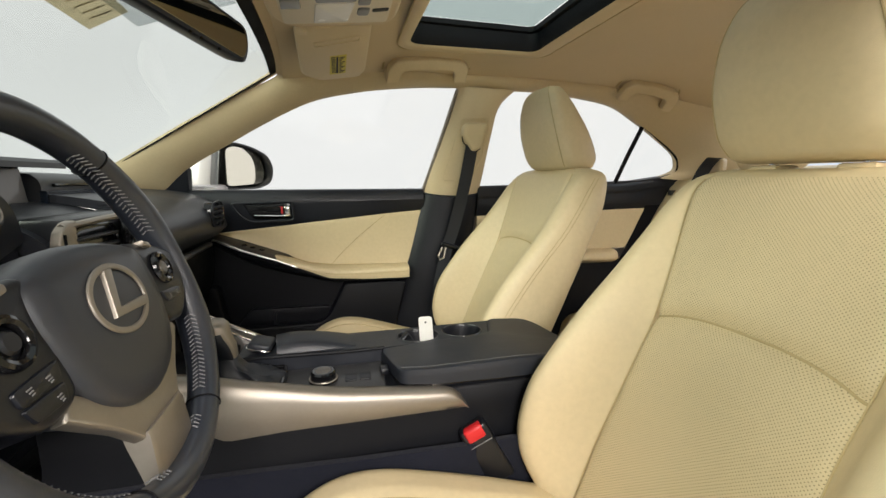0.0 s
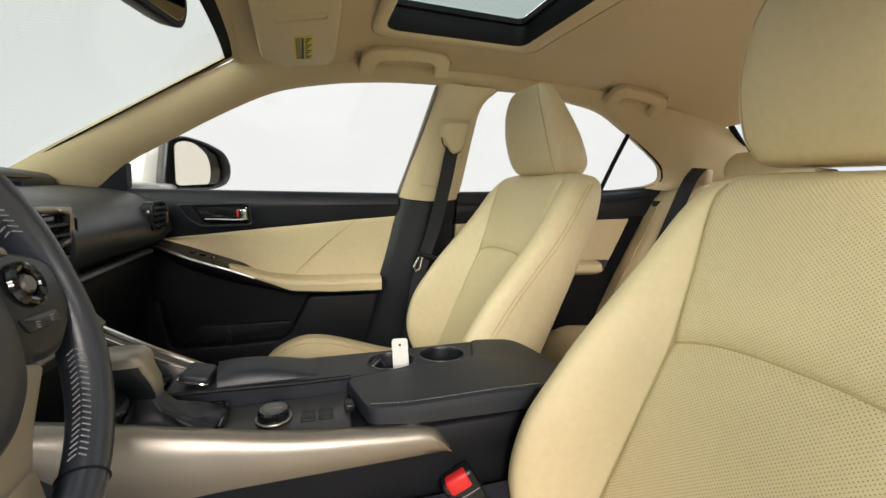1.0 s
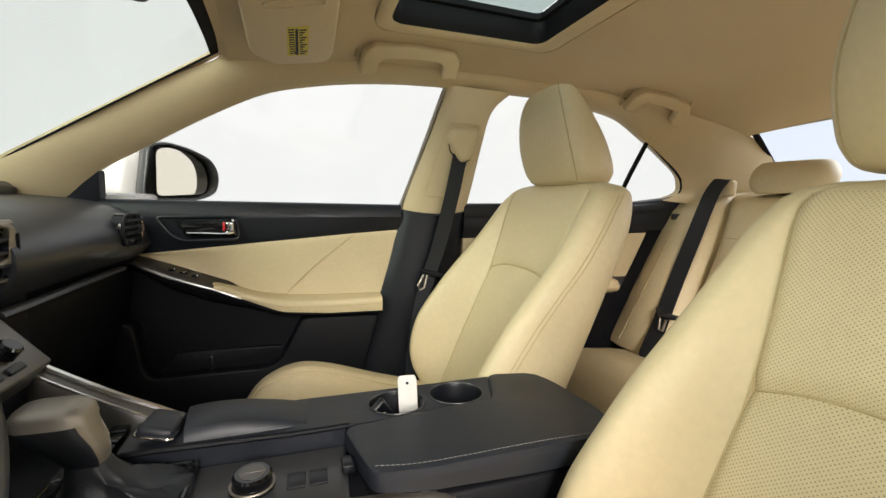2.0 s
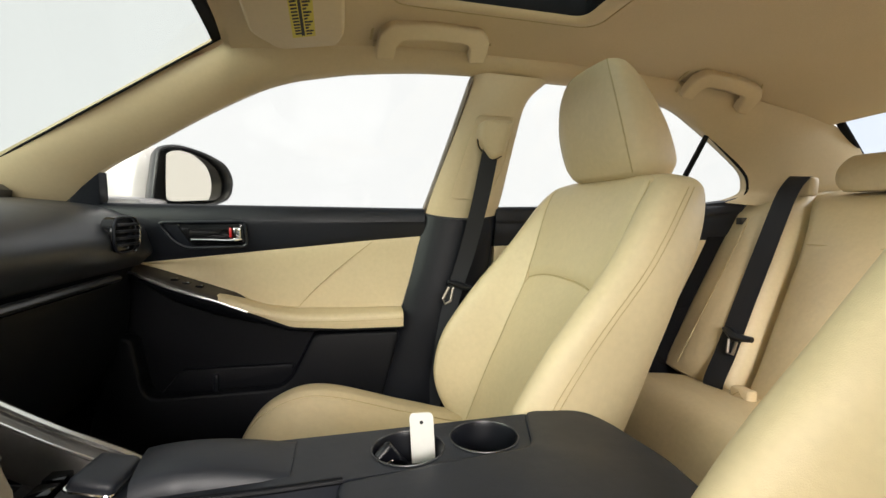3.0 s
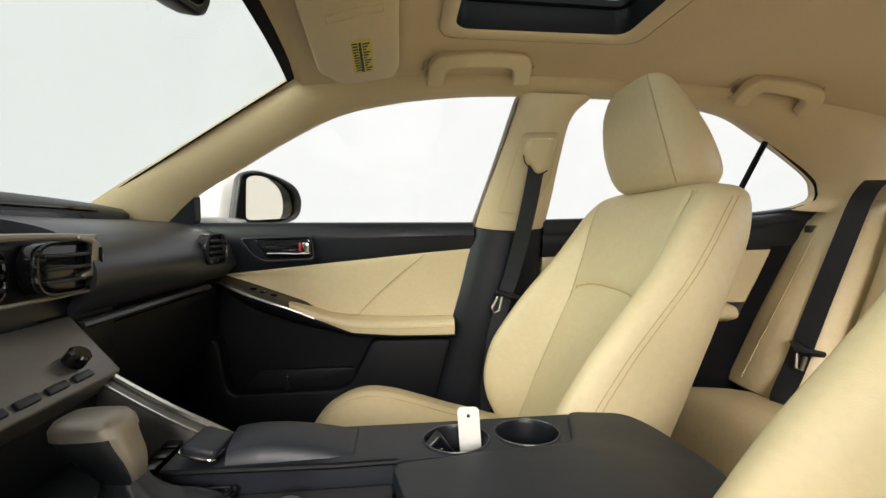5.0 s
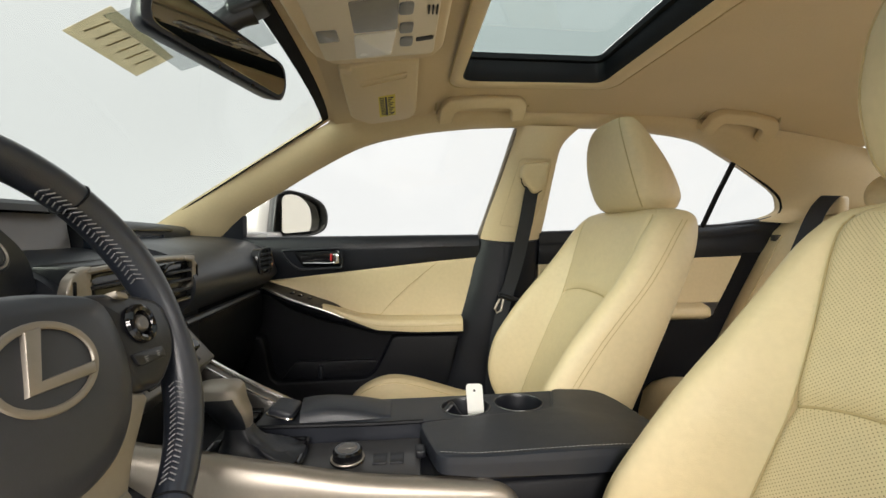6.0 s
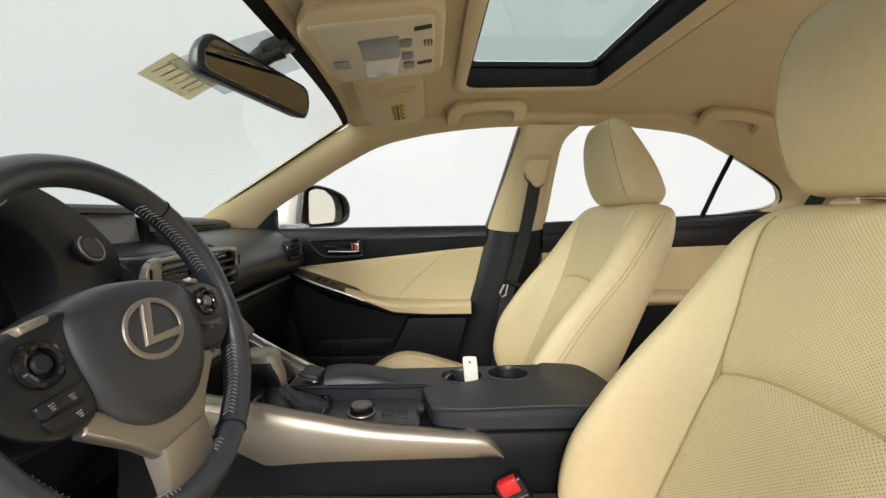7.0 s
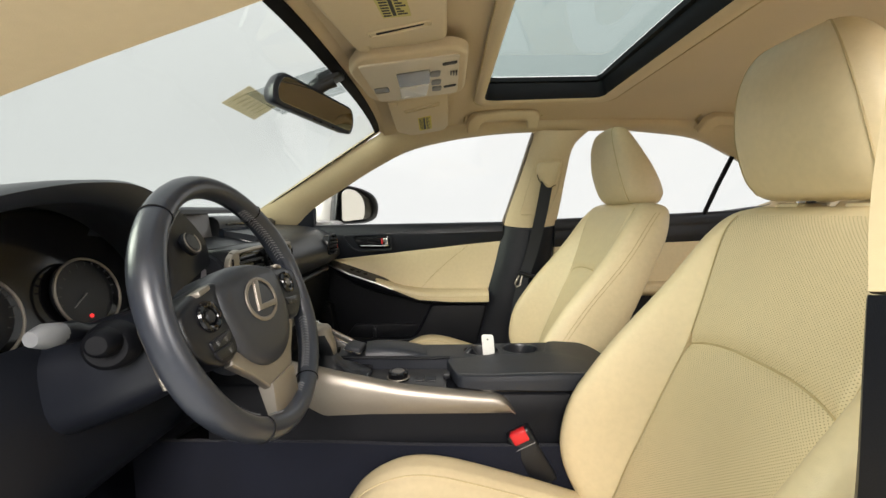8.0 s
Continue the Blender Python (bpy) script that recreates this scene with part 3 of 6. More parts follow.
K = lambda v: (lambda x: v)
door_sheet("upper_trim", [(K(0.735), lambda x: belt_z(x) - 0.004), (K(0.718), lambda x: belt_z(x) + 0.001), (K(0.706), lambda x: belt_z(x) - 0.008),
                          (K(0.698), lambda x: belt_z(x) - 0.035), (K(0.699), lambda x: (belt_z(x) + zu(x)) / 2), (K(0.708), lambda x: zu(x) + 0.004), (K(0.716), lambda x: zu(x))], black, "black soft upper trim")
door_sheet("insert", [(K(0.716), zu), (K(0.7085), lambda x: zu(x) - 0.005), (K(0.712), lambda x: (zu(x) * 0.6 + zc(x) * 0.4)), (K(0.712), lambda x: (zu(x) * 0.25 + zc(x) * 0.75)), (K(0.711), lambda x: zc(x) + 0.002)], leather, "cream leather insert", x0=-0.46)
# armrest: cream pad from the middle of the door rearwards, dark switch plate ahead of it
slant = lambda x: -0.055 * max(0.0, 1 - (x + 0.217) / 0.217)
door_sheet("armrest", [(K(0.713), lambda x: zc(x - slant(x)) + 0.001, slant), (lambda x: 0.7 * aw(x) + 0.3 * 0.712, lambda x: 0.65 * za(x) + 0.35 * zc(x) + 0.003), (lambda x: aw(x) + 0.007, lambda x: za(x) + 0.003), (aw, lambda x: za(x) - 0.006), (lambda x: aw(x) + 0.002, lambda x: zb(x) + 0.012 * 0 + 0.002)], leather, "cream padded armrest", x0=-0.217, x1=0.232)
ahead = lambda x: -0.055 * max(0.0, (x + 0.44) / 0.223)
door_sheet("switch_plate", [(K(0.713), lambda x: zc(x - ahead(x)) + 0.001, ahead), (lambda x: 0.5 * aw(x) + 0.356, lambda x: 0.5 * za(x) + 0.5 * zc(x) + 0.002), (lambda x: aw(x) + 0.006, lambda x: za(x) + 0.003), (aw, lambda x: za(x) - 0.004)], dark_bronze, "dark bronze switch plate", x0=-0.44, x1=-0.2175)
drop = lambda x: lerp_table(x, [-0.42, -0.32, -0.22, -0.10, -0.03, 0.10], [0.004, 0.024, 0.028, 0.010, 0.004, 0.0])
door_sheet("armrest_base", [(lambda x: aw(x) + 0.001, lambda x: zb(x) + 0.002), (lambda x: aw(x) + 0.003, lambda x: zb(x) - 0.004 - drop(x) * 0.4), (lambda x: aw(x) + 0.016, lambda x: zb(x) - 0.006 - drop(x)), (K(0.712), lambda x: zb(x) - 0.016 - drop(x))], black_matte_shaded, "black armrest underside", x0=-0.46, x1=0.235)
bm = B()
tube(bm, [(x, aw(x) - 0.004, zb(x) + 0.003) for x in np.linspace(-0.412, -0.150, 28)], [0.0044 * (1 - 0.75 * abs(i / 27 - 0.3)) for i in range(28)], 8)
part("bright_strip", bm, bright_satin, door, "bright satin metal strip")
bm = B()
for x in (-0.325, -0.300, -0.272):
    box(bm, (x, 0.680, za(x) + 0.006), (x + 0.016, 0.696, za(x) + 0.013), 0.002, 2)
part("window_switch", bm, gloss_black, door, "black window switches")
bm = B()
tube(bm, spline([(0.150, 0.7085, 0.882), (0.10, 0.7095, 0.842), (0.05, 0.7105, 0.800), (0.0, 0.711, 0.752), (-0.04, 0.711, 0.708)], 24), 0.0013, 6)
tube(bm, [(x, 0.7105, zc(x) + 0.003) for x in np.linspace(-0.17, -0.04, 20)], 0.0016, 6)
tube(bm, [(x, aw(x) + 0.0005, za(x) - 0.012) for x in np.linspace(-0.06, 0.23, 30)], 0.0009, 6)
part("seam", bm, seam_cream, door, "sewn seams")
# back wall of the lower door, pocket and bottom panel
bm = B()
sheet(bm, [[(x, 0.716 - 0.0 * z, z) for z in np.linspace(0.32, 0.93, 5)] for x in np.linspace(-0.66, 0.23, 8)], (0, 0.02, 0))
part("lower_back", bm, black_matte_shaded, door)
flat = lambda u, v, d: (u, d, v)
bm = B()
prism(bm, rounded([(0.002, 0.646), (0.226, 0.646), (0.185, 0.487), (0.14, 0.33), (-0.52, 0.33), (-0.48, 0.52), (-0.435, 0.66), (-0.405, 0.650), (-0.385, 0.52), (-0.365, 0.504), (-0.085, 0.509), (-0.055, 0.53)], 0.02, 4), flat, 0.716, 0.668, 0.008, 3)
part("lower_panel", bm, black_matte_shaded, door, "black lower panel with map pocket")
bm = B()
prism(bm, rounded([(-0.315, 0.560), (-0.05, 0.560), (-0.06, 0.49), (-0.37, 0.49)], 0.01, 3), flat, 0.714, 0.700, 0.003)
part("pocket_lip", bm, black_matte_shaded, door)
bm = B()
box(bm, (-0.240, 0.685, 0.505), (-0.228, 0.705, 0.548), 0.003)
part("pocket_clip", bm, black_hard, door)
# inside handle
handle_frame = rounded([(-0.356, 0.928), (-0.160, 0.934), (-0.154, 0.868), (-0.294, 0.862), (-0.323, 0.88)], 0.014, 4)
hole = rounded([(-0.316, 0.9235), (-0.167, 0.9265), (-0.162, 0.876), (-0.284, 0.873)], 0.010, 4)
bm = B()
n = len(handle_frame)
cx, cz = -0.238, 0.90
R2 = [(cx + (u - cx) * 0.97, 0.6925, cz + (v - cz) * 0.93) for u, v in handle_frame]
tube(bm, R2, 0.0036, 8, closed=True, up=(0, 1, 0))
part("handle_frame", bm, black, door, "raised outline round the handle")
bm = B()
prism(bm, hole, flat, 0.702, 0.6955, 0.002)
cup = part("handle_cup", bm, gloss_black, door, "recessed black handle cup")
bm = B()
tube(bm, spline([(-0.280, 0.690, 0.886), (-0.238, 0.684, 0.886), (-0.193, 0.684, 0.885), (-0.170, 0.689, 0.890)], 14), [0.0035] * 4 + [0.0045] * 6 + [0.006] * 4, 8, flat=0.8)
part("handle", bm, chrome, door, "chrome pull handle")
bm = B()
box(bm, (-0.188, 0.683, 0.886), (-0.169, 0.693, 0.917), 0.004, 3)
part("lock_lever", bm, chrome, door, "bright lock lever")
bm = B()
box(bm, (-0.197, 0.688, 0.892), (-0.191, 0.694, 0.916), 0.002)
part("lock_mark", bm, red, door, "red lock marker")


# ---- rear doors ----
def rear_door(s):
    d = thing("rear_door", "closed black and cream rear door", "car door", (0.9, s * 0.72, 0.33), group="rear doors")
    X = np.linspace(0.50, 1.42, 24)
    bz = lambda x: belt_z(x)
    def sh(name, cs, m, lab, X=X):
        bm = B()
        sheet(bm, [[(p[0], s * p[1], p[2]) for p in spline([(x, c[0], c[1](x)) for c in cs], 4 * (len(cs) - 1) + 1)] for x in X], (0, s * 0.02, 0))
        part(name, bm, m, d, lab)
    sh("upper_trim", [(0.735, lambda x: bz(x) - 0.002), (0.712, lambda x: bz(x)), (0.702, lambda x: bz(x) - 0.012), (0.700, lambda x: bz(x) - 0.042), (0.706, lambda x: bz(x) - 0.046), (0.703, lambda x: 0.90 + 0.02 * x), (0.714, lambda x: 0.855 + 0.03 * x)], black, "black soft upper trim")
    sh("insert", [(0.714, lambda x: 0.855 + 0.03 * x), (0.708, lambda x: 0.85 + 0.03 * x), (0.711, lambda x: 0.78), (0.711, lambda x: 0.73)], leather, "cream leather insert")
    sh("armrest", [(0.711, lambda x: 0.73), (0.675, lambda x: 0.722), (0.664, lambda x: 0.710), (0.664, lambda x: 0.69), (0.70, lambda x: 0.672)], leather, "cream padded armrest", np.linspace(0.50, 1.10, 18))
    sh("lower_panel", [(0.712, lambda x: 0.678), (0.705, lambda x: 0.66), (0.700, lambda x: 0.5), (0.700, lambda x: 0.33)], black_matte_shaded, "black lower panel")


rear_door(1)


# cream band along the driver's door opening, shaped to face down and stay darker
opening_band = thing("driver_opening_band", "cream band with dark rubber seal along the driver's door opening", "door frame", (-0.5, -0.70, 0.95), kind="structure")
path = spline([(-0.62, -0.715, 0.93), (-0.40, -0.735, 1.004), (-0.17, -0.742, 1.084), (-0.02, -0.742, 1.132), (0.14, -0.735, 1.190), (0.27, -0.72, 1.250), (0.39, -0.69, 1.315)], 40)
bm = B()
grid(bm, [[(p[0], y, p[2] + dz) for y, dz in ((-0.700, 0.027), (-0.740, 0.029), (-0.772, 0.036), (-0.780, 0.048), (-0.775, 0.062), (-0.700, 0.062))] for p in path], close_u=True, caps=True)
part("frame", bm, plastic_cream, opening_band)
bm = B()
tube(bm, [(p[0] - 0.006, -0.784, p[2] + 0.060) for p in path], 0.016, 10, up=(0, 1, 0))
part("seal", bm, rubber, opening_band, "dark rubber door seal")

bm = B()
prism(bm, [(1.02, 0.94), (1.02, 1.004), (1.20, 1.012), (1.30, 1.024), (1.37, 1.046), (1.40, 1.09), (1.52, 1.03), (1.52, 0.90)], lambda u, v, d: (u, side_y(v) + d, v), 0.028, 0.004, 0.004)
single("quarter_trim", bm, black, "black trim below the rear quarter glass", "door trim", "structure")
bm = B()
sheet(bm, [[ws_point(0.5 + y / 1.15, v) + np.array([0.004, 0, -0.003]) for y in np.linspace(-0.085, 0.10, 6)] for v in np.linspace(0.03, 0.24, 5)], (-0.001, 0, 0.0005))
single("tint_patch", bm, glass_patch, "grey translucent sensor patch on the windscreen", "sensor patch", "structure")


# ---- seats ----
SZ = [0.40, 0.44, 0.50, 0.56, 0.64, 0.72, 0.78, 0.86, 0.92, 0.97, 1.00, 1.018, 1.027]
XC = [0.345, 0.362, 0.388, 0.412, 0.445, 0.478, 0.505, 0.533, 0.552, 0.570, 0.585, 0.600, 0.618]
XB = [0.365, 0.340, 0.312, 0.306, 0.326, 0.375, 0.420, 0.487, 0.530, 0.563, 0.588, 0.608, 0.626]
XK = [0.430, 0.445, 0.470, 0.494, 0.530, 0.567, 0.594, 0.630, 0.658, 0.672, 0.676, 0.668, 0.652]
WH = [0.215, 0.235, 0.250, 0.255, 0.255, 0.250, 0.247, 0.240, 0.231, 0.221, 0.209, 0.190, 0.155]
YC = [0.138, 0.142, 0.148, 0.150, 0.148, 0.146, 0.147, 0.153, 0.159, 0.165, 0.166, 0.153, 0.120]
SMOOTH = np.array(spline(list(zip(SZ, XC, XB, XK, WH, YC)), 240))
COLUMN = {id(t): SMOOTH[:, k + 1] for k, t in enumerate((XC, XB, XK, WH, YC))}
tab = lambda t, z: float(np.interp(z, SMOOTH[:, 0], COLUMN[id(t)]))


def back_front(y, z):
    """x of the front face of the backrest at width y and height z."""
    a, w, yc = abs(y), tab(WH, z), tab(YC, z)
    xc, xb = tab(XC, z), tab(XB, z)
    yb = max(w - 0.035, yc + 0.006)
    groove = 0.006 * math.exp(-((a - yc) / 0.006) ** 2)
    if a <= yc:
        return xc + 0.010 * (1 - (a / yc) ** 2) * 0.6 - 0.004 + groove
    t = min(1, (a - yc) / (yb - yc))
    t = t * t * (3 - 2 * t)
    return xc * (1 - t) + xb * t - 0.004 + groove


def arch_z(y):
    """height of the sewn arch across the backrest."""
    return 0.803 - 0.022 * min(1, abs(y) / 0.148) ** 3


def arch_groove(y, z):
    """soft valley along the sewn arch."""
    if abs(y) > tab(YC, z):
        return 0.0
    d = z - arch_z(y)
    return 0.0065 * math.exp(-(d / 0.016) ** 2) + 0.003 * math.exp(-(d / 0.004) ** 2)


def seat(s, dz, dh, label, perforated, dx=0.0, hy=0.0, rise=0.0, lift=0.0):
    yc0 = s * 0.368
    st = thing("front_seat", label, "car seat", (0.2 + dx, yc0, 0.30), group="front seats")
    P = lambda p: (p[0] + dx, yc0 + s * p[1], p[2] + dz)
    zs = sorted(list(np.linspace(0.40, 0.755, 28)) + list(np.linspace(0.762, 0.838, 30)) + list(np.linspace(0.845, 1.0, 13))) + [1.008, 1.015, 1.020, 1.024, 1.027]
    rows, front_n = [], 61
    for z in zs:
        w, yc = tab(WH, z), tab(YC, z)
        e = max(w - 0.035, yc + 0.012)
        rr_ = w - e
        ys_ = sorted(list(np.linspace(-e, e, 47)) + [k * (yc + d) for k in (-1, 1) for d in (-0.009, -0.005, -0.0015, 0, 0.0015, 0.005, 0.009)])
        r = [(back_front(y, z) + arch_groove(y, z - rise), y, z) for y in ys_]
        xf, xk = back_front(e, z), tab(XK, z)
        m_, h_ = (xf + xk) / 2, (xk - xf) / 2
        for k in range(1, 12):
            q = -math.pi / 2 + math.pi * k / 12
            sx, sy = math.sin(q), math.cos(q)
            r.append((m_ + h_ * math.copysign(abs(sx) ** 0.8, sx), e + rr_ * abs(sy) ** 0.6, z))
        r += [(xk + 0.018 * (1 - (y / e) ** 2), y, z) for y in np.linspace(e, -e, 15)]
        for k in range(1, 12):
            q = math.pi / 2 - math.pi * k / 12
            sx, sy = math.sin(q), math.cos(q)
            r.append((m_ + h_ * math.copysign(abs(sx) ** 0.8, sx), -e - rr_ * abs(sy) ** 0.6, z))
        rows.append((ys_, r))
    # shell: bolsters and back; insert: the centre panel
    bm, ins = B(), B()
    uv = ins.loops.layers.uv.new("uv")
    va = [[bm.verts.new(P(p)) for p in r] for _, r in rows]
    vb = {}
    for i in range(len(rows) - 1):
        m_ = len(rows[i][1])
        for j in range(m_):
            k = (j + 1) % m_
            if j + 1 < front_n:
                ym = (rows[i][0][j] + rows[i][0][j + 1]) / 2
                if abs(ym) < tab(YC, zs[i]) and 0.42 < zs[i] < 1.012:
                    f = []
                    for a, b in ((i, j), (i, k), (i + 1, k), (i + 1, j)):
                        if (a, b) not in vb:
                            vb[a, b] = ins.verts.new(P(rows[a][1][b]))
                        f.append(vb[a, b])
                    fc = ins.faces.new(f)
                    for lp, (a, b) in zip(fc.loops, ((i, j), (i, k), (i + 1, k), (i + 1, j))):
                        lp[uv].uv = (rows[a][1][b][1], rows[a][1][b][2] * 1.12)
                    continue
            bm.faces.new((va[i][j], va[i][k], va[i + 1][k], va[i + 1][j]))
    bm.faces.new(va[0])
    bm.faces.new(va[-1])
    for v in [v for v in bm.verts if not v.link_faces]:
        bm.verts.remove(v)
    back = part("backrest", bm, leather, st, "cream leather backrest with side bolsters", angle=60)
    part("back_insert", ins, perforated, st, "cream perforated leather panel", angle=60)
    # seams
    for k in (-1, 1):
        bm = B()
        tube(bm, [P((back_front(k * tab(YC, z), z) - 0.001, k * tab(YC, z), z)) for z in np.linspace(0.43, 1.012, 54)], 0.0012, 6)
        part("panel_seam", bm, seam_cream, st, "sewn panel seam")
    bm = B()
    tube(bm, [P((back_front(y, arch_z(y) + rise) + 0.0085, y, arch_z(y) + rise)) for y in np.linspace(-0.146, 0.146, 40)], 0.0018, 6)
    part("arch_seam", bm, seam_cream, st, "sewn arch seam")
    for k in (-1, 1):
        for off in (0.046, 0.057):
            bm, pts = B(), []
            for z in np.linspace(0.46, 1.0, 50):
                w = tab(WH, z)
                e = max(w - 0.035, tab(YC, z) + 0.012)
                xf, xk = back_front(e, z), tab(XK, z)
                xs_ = min(xf + off - 0.03 * max(0.0, 0.72 - z), xk - 0.012)
                q = (xs_ - (xf + xk) / 2) / ((xk - xf) / 2)
                sx = math.copysign(abs(q) ** 1.25, q)
                pts.append(P((xs_, k * (e + (w - e) * math.sqrt(1 - sx * sx) ** 0.6 + 0.0004), z)))
            tube(bm, pts, 0.0008, 5)
            part("bolster_stitch", bm, seam_cream, st, "bolster stitch line")
    # cushion
    bm, rows = B(), []
    X0 = [-0.150, -0.135, -0.10, -0.05, 0.0, 0.06, 0.14, 0.24, 0.33, 0.42, 0.46]
    ZT = [0.40, 0.445, 0.492, 0.520, 0.530, 0.525, 0.505, 0.478, 0.455, 0.44, 0.43]
    HW = [0.19, 0.21, 0.232, 0.245, 0.252, 0.256, 0.258, 0.255, 0.245, 0.23, 0.20]
    for x, zt, w in spline(list(zip(X0, ZT, HW)), 60):
        r = []
        for k in range(47):
            y = -1 + 2 * k / 46
            a = abs(y)
            dip = 0.036 * (1 - min(1, (a / 0.62)) ** 3) * min(1, max(0, (x + 0.12) / 0.1))
            edge = 0.07 * max(0, (a - 0.80) / 0.20) ** 2.2
            groove = 0.005 * math.exp(-((a - 0.60) / 0.025) ** 2)
            r.append((x, y * w, zt - dip - edge - groove + lift * min(1, max(0, (0.2 - x) / 0.2))))
        r += [(x, w * 0.99, zt - 0.10), (x, w * 0.93, 0.33), (x, -w * 0.93, 0.33), (x, -w * 0.99, zt - 0.10)]
        rows.append([P(p) for p in r])
    grid(bm, rows, close_u=True, caps=True)
    part("seat_cushion", bm, leather, st, "cream leather seat cushion with bolsters", angle=60)
    for k in (-1, 1):
        bm = B()
        tube(bm, [P((x, k * 0.60 * w, zt - 0.036 * (1 - (0.6 / 0.62) ** 3) * min(1, max(0, (x + 0.12) / 0.1)) - 0.0035 + lift * min(1, max(0, (0.2 - x) / 0.2)))) for x, zt, w in spline(list(zip(X0, ZT, HW)), 60)[4:52]], 0.0016, 6)
        part("cushion_seam", bm, seam_cream, st)
    bm = B()
    box(bm, P((-0.08, -0.22, 0.30)) if s > 0 else (-0.08 + dx, yc0 - 0.22, 0.30), (0.42 + dx, yc0 + 0.22, 0.345 + dz), 0.012)
    part("seat_base", bm, black_matte_shaded, st, "black seat base and rails")
    # headrest
    HZ = [1.036, 1.041, 1.052, 1.08, 1.14, 1.20, 1.235, 1.255, 1.266, 1.272]
    HF = [0.618, 0.601, 0.588, 0.571, 0.553, 0.546, 0.548, 0.554, 0.564, 0.578]
    HB = [0.690, 0.706, 0.716, 0.720, 0.693, 0.656, 0.634, 0.622, 0.614, 0.604]
    HWD = [0.100, 0.112, 0.121, 0.129, 0.128, 0.113, 0.096, 0.080, 0.064, 0.040]
    bm, rows = B(), []
    yh = yc0 + hy
    for z, f, b, w in spline(list(zip(HZ, HF, HB, HWD)), 46):
        m_, h_ = (f + b) / 2, (b - f) / 2
        r = []
        for k in range(48):
            q = 2 * math.pi * k / 48
            cx_, sy_ = math.cos(q), math.sin(q)
            ex = 0.55
            xx = m_ + h_ * math.copysign(abs(cx_) ** ex, cx_)
            yy = w * math.copysign(abs(sy_) ** ex, sy_)
            if cx_ > 0:
                yy *= 1 - 0.22 * cx_
            r.append((xx + dx, yh + yy, z + dh))
        rows.append(r)
    grid(bm, rows, close_u=True, caps=True)
    hr = part("headrest", bm, leather, st, "cream leather headrest", angle=60)
    for k in (-1, 1):
        bm = B()
        tube(bm, [(f * 0.90 + b * 0.10 + dx, yh + k * (w * 0.851 + 0.0006), z + dh) for z, f, b, w in spline(list(zip(HZ, HF, HB, HWD)), 46)[8:]], 0.0014, 6)
        part("piping", bm, seam_cream, hr, "piped edge seam")
        bm = B()
        tube(bm, [(0.645 + dx, yh + k * 0.06, 0.99 + dz), (0.645 + dx, yh + k * 0.06, 1.06 + dh)], 0.006, 10)
        part("post", bm, chrome, hr, "steel headrest post")
        bm = B()
        box(bm, (0.62 + dx, yh + k * 0.06 - 0.022, 1.015 + dz), (0.67 + dx, yh + k * 0.06 + 0.022, 1.033 + dz), 0.005)
        part("guide", bm, plastic_cream, hr, "cream plastic post guide")
    return st


seat(1, 0.014, 0.0, "cream leather passenger seat with perforated centre panel", perf_faint, rise=0.014, lift=0.011)
seat(-1, 0.0, 0.0, "cream leather driver seat with perforated centre panel", perf, hy=0.028)

# ---- rear bench ----
rear = thing("rear_bench", "cream leather rear bench with three sewn panels", "bench seat", (1.1, 0, 0.30))


def rb(z):
    return 1.135 + (z - 0.48) * 0.52


def rear_panel(e0, e1, z0, z1, puff, name, lab, m=leather, fwd=0.0):
    bm, rows = B(), []
    for v in np.linspace(0, 1, 22):
        z = z0 + (z1 - z0) * v
        y0, y1 = (q(z) if callable(q) else q for q in (e0, e1))
        r = []
        for u in np.linspace(0, 1, 25):
            e = min(1, min(u, 1 - u) / 0.08) ** 0.5 * min(1, min(v, 1 - v) / 0.06) ** 0.5
            y = y0 + (y1 - y0) * u
            r.append((rb(z) - fwd + 0.055 - 0.055 * e - puff * math.sin(math.pi * u) * math.sin(math.pi * min(1, v * 1.1)) ** 0.5, y, z))
        rows.append(r)
    sheet(bm, rows, (0.10, 0, 0.02))
    return part(name, bm, m, rear, lab, angle=60)


edge = lambda z: lerp_table(z, [0.46, 0.56, 0.65, 0.84, 0.95, 1.045], [0.462, 0.463, 0.474, 0.497, 0.520, 0.555])
for s in (1, -1):
    inner_e, outer_e = (lambda z, k=s: k * (edge(z) - 0.002)), (lambda z, k=s: k * (edge(z) + 0.002))
    if s > 0:
        rear_panel(0.205, inner_e, 0.46, 1.045, 0.036, "backrest", "cream leather rear backrest")
        rear_panel(outer_e, 0.728, 0.46, 1.040, 0.034, "bolster", "cream outer backrest bolster", fwd=0.030)
    else:
        rear_panel(inner_e, -0.205, 0.46, 1.045, 0.036, "backrest", "cream leather rear backrest")
        rear_panel(-0.728, outer_e, 0.46, 1.040, 0.034, "bolster", "cream outer backrest bolster", fwd=0.030)
    bm = B()
    tube(bm, [(rb(z) - 0.0640, s * 0.632, z) for z in np.linspace(0.52, 0.97, 24)], 0.0016, 6)
    part("bolster_seam", bm, seam_cream, rear, "sewn bolster seam")
rear_panel(-0.20, 0.20, 0.56, 1.045, 0.012, "centre_backrest", "cream fold-down centre backrest")
bm, rows = B(), []
